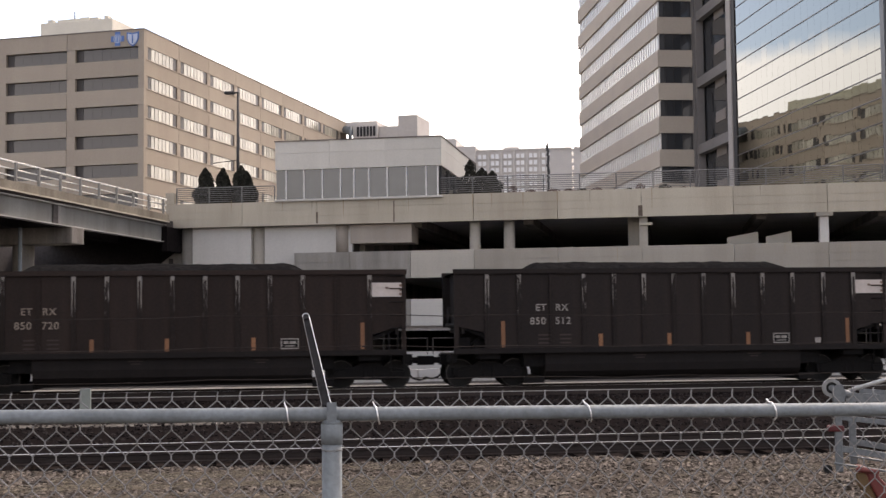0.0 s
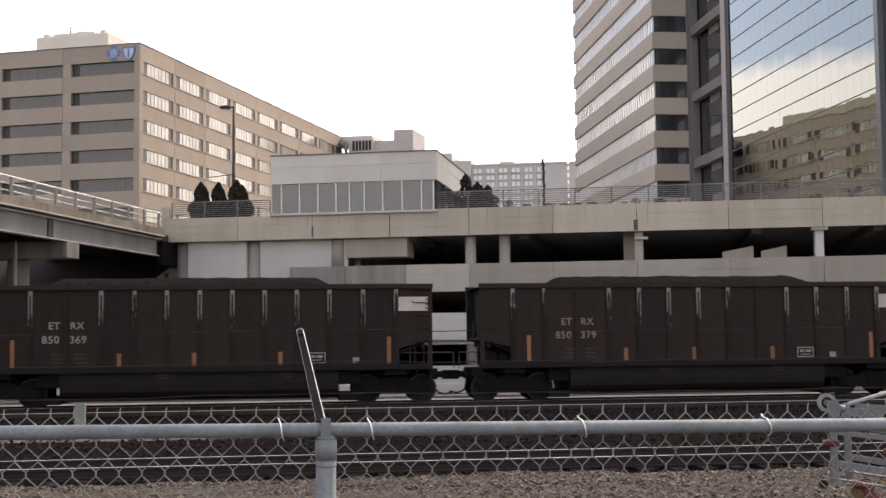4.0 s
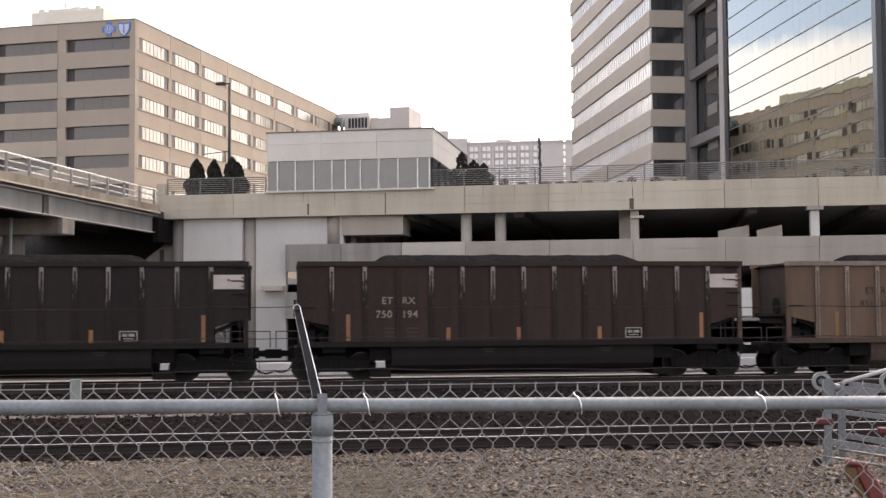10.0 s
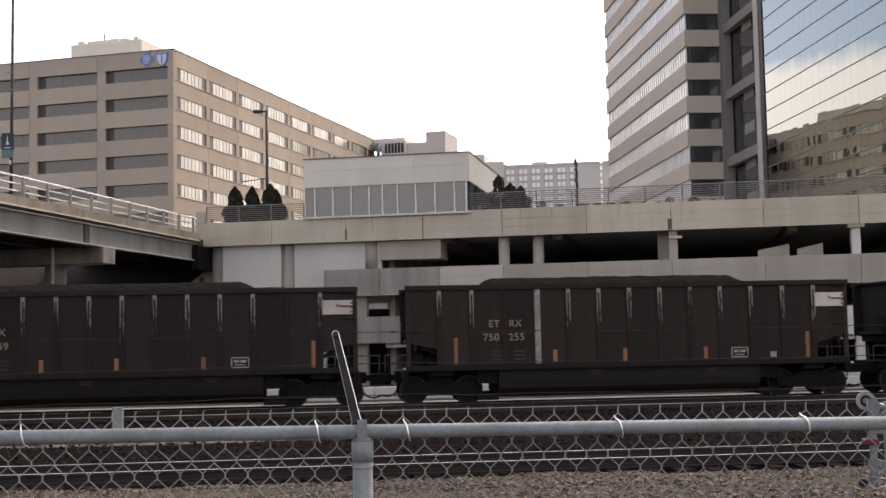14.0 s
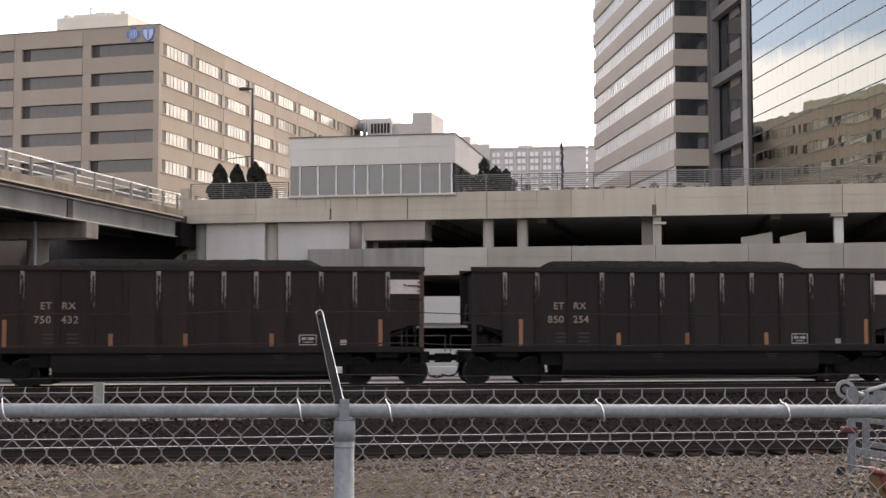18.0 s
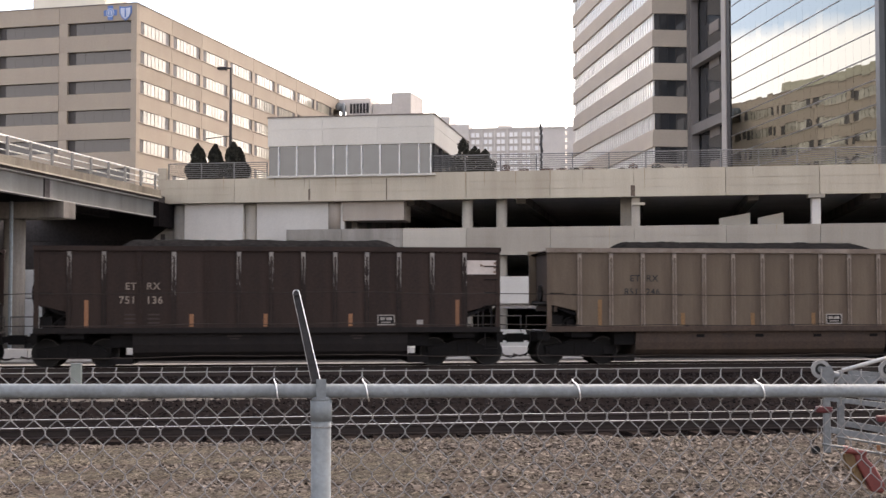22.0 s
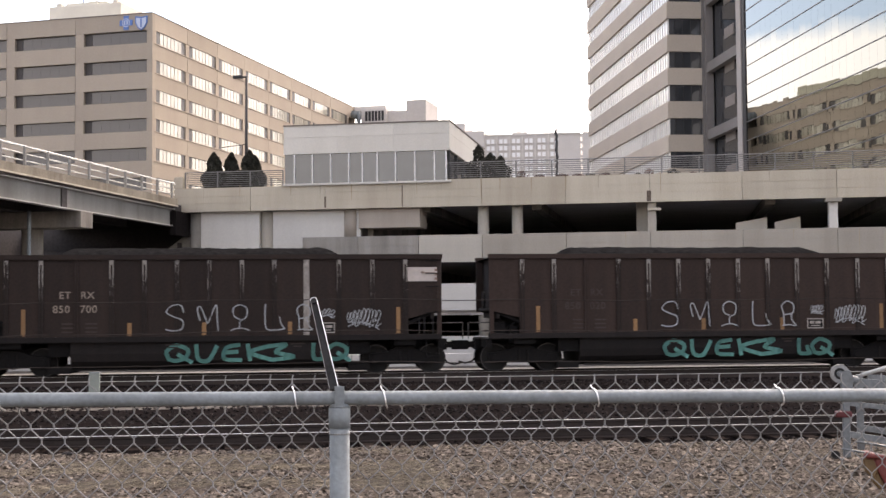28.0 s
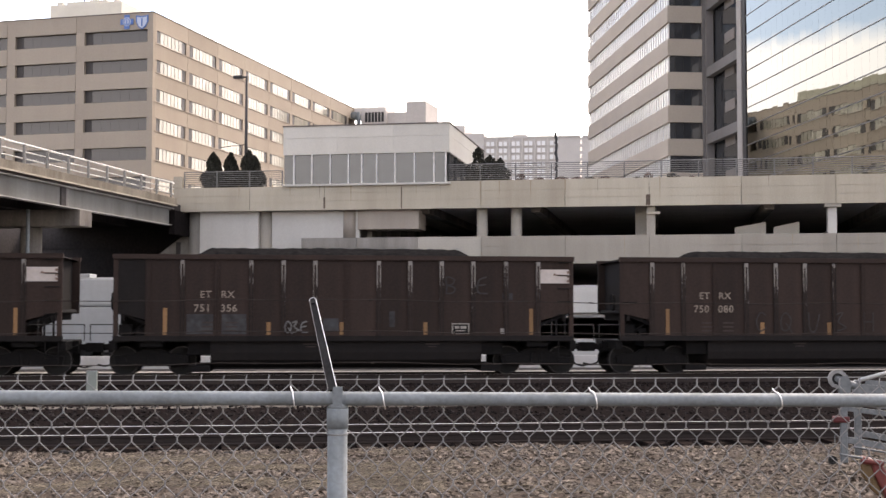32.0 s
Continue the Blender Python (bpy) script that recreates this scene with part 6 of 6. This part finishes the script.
    up = 0.32 if brown else 0.05
    dx = 0.10 if k == 16 or brown else 0.0
    gap, big, small = (-0.17, 0.30, 0.30) if brown else (-0.06, 0.31, 0.325)
    lettering("reporting_mark", "ET", big, -HALF + 2.67 + dx, 2.42 + up, ink, car, 1.1)
    lettering("reporting_mark", "RX", big, -HALF + 3.385 + dx + gap, 2.42 + up, ink, car, 1.1)
    lettering("car_number", a, small, -HALF + 2.48 + dx, 1.98 + up, ink, car, 1.12)
    lettering("car_number", b, small, -HALF + 3.37 + dx + gap, 1.98 + up, ink, car, 1.12)
    if brown:
        for x in (-2.12, -0.1, 1.92, 3.9):
            part("tub_plate", B(x - 0.14, x + 0.14, SIDE_Y + 0.10, SIDE_Y + 0.118, 0.90, 1.0), UNDER, car, "dark oval plate", bevel=0.04)
    spray(car, k)
    return car, sets


TRAIN = {k: build_car(k) for k in range(-1, 26)}


# ---- fence in front ----
FENCE = pose(0, 4.3, 0, 0, 0, 7)


def build_fence():
    f = thing("chain_link_fence", "galvanized chain-link fence with pipe rail and barbed wire arms", "fence", FENCE)
    x0, x1 = -6.49, 5.71
    fall = pose(0, 0, -0.0067, 0, 0.55, 0)          # the rail and the mesh drop a little to one side
    part("top_rail", Shape().rod((x0, 0, 1.207), (x1, 0, 1.207), 0.0235, 24), GALV, f, smooth=True, m=fall)
    pitch, half = 0.0745, 0.0488
    s = Shape()
    n = int((x1 - x0) / pitch)
    rows = 25
    base = -1.38 - pitch * 68
    for i in range(n):
        xm = base + pitch * (i + 0.25)
        sign = 1
        # a zigzag wire: its elbows hook into those of its neighbours
        pts = []
        for r in range(rows):
            side = 1 if r % 2 else -1
            zz = 1.262 - half * r
            pts.append((xm + side * pitch * 0.262, 0.032 + 0.003 * side, zz + 0.0065))
            pts.append((xm + side * pitch * 0.262, 0.032 + 0.003 * side, zz - 0.0065))
        for a, b in zip(pts, pts[1:]):
            s.rod(a, b, 0.0021, 5, caps=False)
        s.rod(pts[0], (pts[0][0] + 0.004, 0.033, 1.283), 0.0024, 5)
        pts2 = [(2 * (xm + pitch * 0.25) - x + 0.0, y + 0.001, z) for x, y, z in pts]
        for a, b in zip(pts2, pts2[1:]):
            s.rod(a, b, 0.0021, 5, caps=False)
    part("chain_link_mesh", s, WIRE, f, "diamond mesh of galvanized wire", m=fall)
    for px in (-3.44, -0.39, 2.66, 5.71, -6.49):
        p = part("line_post", Shape().rod((px, 0, -0.4), (px, 0, 1.165), 0.0335, 24), GALV, f, smooth=True)
        part("post_sleeve", Shape().rod((px, 0, 1.105), (px, 0, 1.172), 0.0365, 24).rod((px, 0, 1.172), (px, 0, 1.186), 0.0365, 24, 0.028), GALV, p, smooth=True)
        part("rail_strap", B(px - 0.017, px + 0.015, -0.031, -0.024, 1.165, 1.245).box(px - 0.017, px + 0.015, -0.024, 0.024, 1.2315, 1.2375), GALV, p)
        part("post_band", Shape().disc((0, 0, 0), 0.0355, 0.004, 24, 0.033), WIRE, p, m=pose(px, 0, 1.085, 90, 0, 0))
        a = thing_part(f, px)
    for x, tilt in ((-0.55, 0.006), (-0.25, 0.008), (0.48, 0.010), (1.14, 0.010), (-1.51, 0.01), (1.9, 0.01), (-2.1, 0.01)):
        pts = [(x - tilt + 2 * tilt * i / 10, -0.0285 * math.cos(a) , 1.207 + 0.0285 * math.sin(a)) for i, a in enumerate([math.radians(100 - 18 * j) for j in range(11)])]
        part("tie_wire", Shape().tube([(pts[0][0] - 0.004, 0.02, 1.246)] + pts + [(x + tilt + 0.003, 0.02, 1.172)], 0.0026, 6), ALU, f, "bright aluminium tie", m=fall)
    for q, z in ((0.95, 1.540), (0.60, 1.430), (0.26, 1.323)):
        y = 0.02 + 0.20 * q
        w = Shape()
        seg = 60
        line = [(x0 + (x1 - x0) * i / seg, y + 0.002 * math.sin(i * 1.7), z - 0.012 * abs(math.sin(math.pi * (x0 + (x1 - x0) * i / seg + 0.46) / 3.05)) + 0.003 * math.sin(i * 2.3)) for i in range(seg + 1)]
        w.tube(line, 0.0015, 5)
        strand = part("barbed_wire", w, BARB, f, "rusty twisted barbed wire")
        for i in range(int((x1 - x0) / 0.4)):
            bx = x0 + 0.22 + 0.4 * i
            bz = z - 0.012 * abs(math.sin(math.pi * (bx + 0.46) / 3.05))
            part("barb", Shape().rod((bx - 0.003, y - 0.004, bz - 0.005), (bx + 0.003, y + 0.004, bz + 0.005), 0.0008, 4).rod((bx + 0.003, y - 0.005, bz - 0.004), (bx - 0.003, y + 0.005, bz + 0.004), 0.0008, 4).rod((bx - 0.010, y, bz), (bx + 0.010, y, bz), 0.0022, 5), BARB, strand)


def thing_part(f, px):
    """The pressed-steel barbed wire arm on a post: an open channel that leans outwards."""
    a, b = Vector((px - 0.018, -0.015, 1.235)), Vector((px - 0.082, 0.20, 1.528))
    d = (b - a).normalized()
    side = Vector((1, 0, 0.25)).normalized()
    nrm = d.cross(side).normalized()
    s = Shape()
    n = 8
    for i in range(n):
        p, q = a.lerp(b, i / n), a.lerp(b, (i + 1) / n)
        w0, w1 = 0.0145 - 0.0035 * i / n, 0.0145 - 0.0035 * (i + 1) / n
        o = i * 8
        for c, w in (((p, w0), (q, w1)) if i == 0 else ((q, w1),)):
            s.v += [tuple(c - side * w - nrm * 0.012), tuple(c - side * w), tuple(c + side * w), tuple(c + side * w - nrm * 0.012),
                    tuple(c + side * (w - 0.003) - nrm * 0.012), tuple(c + side * (w - 0.003) - nrm * 0.003), tuple(c - side * (w - 0.003) - nrm * 0.003), tuple(c - side * (w - 0.003) - nrm * 0.012)]
        s.f += [(o + j, o + (j + 1) % 8, o + 8 + (j + 1) % 8, o + 8 + j) for j in range(8)]
        if i == 0:
            s.f.append(tuple(o + j for j in reversed(range(8))))
        if i == n - 1:
            s.f.append(tuple(o + 8 + j for j in range(8)))
    arm = part("barb_arm", s, ARM, f, "dark pressed-steel arm for barbed wire")
    # bright strip drawn along the right edge as its highlight
    edge = [a.lerp(b, i / n) + side * (0.0152 - 0.0035 * i / n) - nrm * 0.013 for i in range(n + 1)]
    part("arm_edge", Shape().tube([tuple(p) for p in edge], 0.0014, 6), ALU, arm, "bright worn edge")
    edge = [a.lerp(b, i / n) - side * (0.0150 - 0.0035 * i / n) - nrm * 0.013 for i in range(n + 1)]
    part("arm_edge", Shape().tube([tuple(p) for p in edge], 0.0010, 6), WIRE, arm, "dull worn edge")
    tip = b + d * 0.001
    part("arm_tip", Shape().rod(tuple(tip - nrm * 0.012), tuple(tip - nrm * 0.001), 0.0112, 18), ARM, arm)
    rim = [tip - nrm * 0.0135 + 0.0112 * (math.cos(q) * side + math.sin(q) * d) for q in [math.pi * i / 10 for i in range(11)]]
    part("tip_rim", Shape().tube([tuple(p) for p in rim], 0.0013, 6), ALU, arm, "bright rounded rim")
    return arm


build_fence()


# ---- overturned cart beyond the fence ----
RED_PLASTIC = mat("red_plastic", (0.165, 0.036, 0.030), 0.5, var=0.12, fine=20, coarse=3)
YELLOW_PLASTIC = mat("yellow_plastic", (0.13, 0.076, 0.030), 0.5, var=0.12, fine=20, coarse=3)
TRIM_RED = mat("crimson_plastic", (0.095, 0.016, 0.018), 0.5, var=0.12, fine=20, coarse=3)
CASTER_RUBBER = mat("grey_caster_rubber", (0.25, 0.25, 0.245), 0.7, fine=25)
CART_STEEL = mat("plated_cart_steel", (0.155, 0.168, 0.174), 0.5, metal=0.2, fine=30, coarse=4)


def build_cart():
    """A cart tipped on its nose: x along its raised base, z up."""
    c = thing("shopping_cart", "overturned plated steel shopping cart with red plastic trim", "cart", pose(2.98, 9.8, 0.0, 0, 0, -8))
    k, z0 = 1.18, -0.305
    m = Matrix.Translation((0, 0, z0)) @ Matrix.Scale(k, 4)

    def ob(name, s, mt, label="", parent=None, **kw):
        s.v = [tuple(m @ Vector(p)) for p in s.v]
        return part(name, s, mt, parent or c, label, **kw)

    def caster(x, y, z, r, rubber=CASTER_RUBBER):
        w = ob("caster", Shape().disc((x, y, z), r, 0.030, 24, r * 0.62), rubber, "grey caster wheel")
        ob("wheel_web", Shape().disc((x, y, z), r * 0.615, 0.012, 20), TYRE, "", w)
        ob("hub", Shape().disc((x, y, z), r * 0.34, 0.036, 16), CART_STEEL if r > 0.05 else TYRE, "", w)
        return w
    for x in (0.0, 0.43):
        w = caster(x, -0.01, 1.09, 0.061)
        ob("fork", Shape().prism([(x + 0.01, 0.99), (x + 0.075, 1.0), (x + 0.085, 1.06), (x + 0.06, 1.115), (x - 0.005, 1.10)], -0.042, -0.032), CART_STEEL, "", w)
        ob("fork", Shape().prism([(x + 0.01, 0.99), (x + 0.075, 1.0), (x + 0.085, 1.06), (x + 0.06, 1.115), (x - 0.005, 1.10)], 0.014, 0.024), CART_STEEL, "", w)
        ob("swivel", Shape().rod((x + 0.075, -0.01, 1.055), (x + 0.11, -0.01, 1.045), 0.026, 14), CART_STEEL, "", w)
    for y in (-0.01, 0.46):
        dx = 0.0 if y < 0 else 0.20
        m = Matrix.Translation((dx, 0, z0)) @ Matrix.Scale(k, 4)
        ob("base_plate", Shape().prism([(0.09, 1.005), (0.355, 0.985), (0.355, 1.04), (0.09, 1.062)], y - 0.01, y + 0.01), CART_STEEL)
        ob("base_rail", Shape().prism([(0.03, 0.885), (0.62, 0.812), (0.62, 0.85), (0.03, 0.915)], y - 0.012, y + 0.012), CART_STEEL)
        ob("lower_rail", Shape().prism([(0.015, 0.682), (0.62, 0.575), (0.62, 0.622), (0.015, 0.720)], y - 0.012, y + 0.012), CART_STEEL)
        ob("rod", Shape().rod((0.0, y - 0.02, 0.602), (0.62, y - 0.02, 0.505), 0.008, 8), CART_STEEL)
        ob("leg", B(0.012, 0.058, y - 0.016, y + 0.016, 0.545, 1.06), CART_STEEL, bevel=0.006)
        ob("leg", B(0.41, 0.46, y - 0.016, y + 0.016, 0.46, 1.02), CART_STEEL, bevel=0.006)
        ob("frame_end", Shape().path([(0.44, y, 0.47), (0.50, y, 0.38), (0.62, y, 0.275)], 0.014, 8), CART_STEEL, smooth=True)
    m = Matrix.Translation((0, 0, z0)) @ Matrix.Scale(k, 4)
    ob("trim", B(-0.035, 0.07, -0.04, 0.03, 0.806, 0.846), TRIM_RED, "red plastic bumper", bevel=0.012)
    ob("trim", B(0.35, 0.47, -0.04, 0.03, 0.750, 0.790), TRIM_RED, "red plastic bumper", bevel=0.012)
    ob("push_tube", Shape().rod((0.13, -0.03, 1.082), (0.80, -0.03, 1.28), 0.013, 12), MULLION, "pale bent tube", smooth=True)
    caster(-0.03, 0.05, 0.555, 0.028, TYRE)
    caster(0.45, -0.03, 0.47, 0.060)
    ob("reflector", B(0.345, 0.368, -0.03, -0.02, 0.565, 0.60), ORANGE, "small orange reflector")
    for i in range(7):
        x = 0.05 + 0.085 * i
        ob("basket_wire", Shape().rod((x, 0.46, 0.60 - 0.16 * x), (x, 0.46, 0.69 - 0.17 * x), 0.003, 5), CART_STEEL)
    seat = [(0.143, 0.591), (0.267, 0.560), (0.275, 0.520), (0.330, 0.460), (0.392, 0.345), (0.380, 0.290), (0.300, 0.300), (0.262, 0.380), (0.215, 0.470), (0.200, 0.530), (0.145, 0.565)]
    ob("child_seat", Shape().prism(list(reversed(seat)), -0.06, 0.06), RED_PLASTIC, "red plastic seat flap", bevel=0.015)
    ob("seat_hinge", Shape().rod((0.13, -0.07, 0.565), (0.27, -0.07, 0.552), 0.016, 10), RED_PLASTIC, smooth=True)
    ob("seat_buckle", Shape().prism([(0.150, 0.450), (0.200, 0.410), (0.222, 0.470), (0.198, 0.540), (0.125, 0.545)], -0.05, 0.05), YELLOW_PLASTIC, "yellow plastic part", bevel=0.01)
    ob("seat_buckle", Shape().prism([(0.190, 0.385), (0.240, 0.338), (0.268, 0.355), (0.222, 0.455), (0.185, 0.430)], -0.04, 0.05), YELLOW_PLASTIC, "yellow plastic part", bevel=0.01)


build_cart()
MARKER_GREEN = mat("grey_green_post_paint", (0.235, 0.262, 0.235), 0.6, var=0.1, fine=25, coarse=4)
stub = thing("track_marker_post", "short grey-green marker post beside the tracks", "post", pose(-9.45, 33.0, -0.85, 0, 0, 7))
part("post", B(-0.135, 0.135, -0.09, 0.09, 0, 0.76), MARKER_GREEN, stub, bevel=0.015)
part("cap", B(-0.14, 0.14, -0.095, 0.095, 0.76, 0.775), GALV, stub)


# ---- what moves ----
def motions():
    for k, (car, sets) in TRAIN.items():
        def place(t):
            u = S0 + PITCH * k + travel(t) - 6.23 + 4.865
            return TRACK @ pose(u, 41.75, -0.55)
        walk(car, [(t, place(t)) for t in range(0, 33, 2)])
        # the wheels turn while the car passes; far away they rest
        mid = (S0 + PITCH * k - 6.2) / 11.45
        t0, t1 = max(0.0, mid - 1.7), min(32.0, mid + 1.7)
        if t1 <= t0 + 0.1:
            continue
        n = int(round((t1 - t0) * FPS))
        times = sorted({0.0, 32.0} | {round((t0 + (t1 - t0) * i / n) * FPS) / FPS for i in range(n + 1)})
        rows = []
        for t in times:
            a = (travel(min(max(t, t0), t1)) - travel(t0)) / 0.46
            rows.append((t, math.degrees(a)))
        for w in sets:
            c = w.matrix_basis.translation.copy()
            walk(w, [(t, pose(c.x, c.y, c.z, 0, a, 0)) for t, a in rows])


motions()
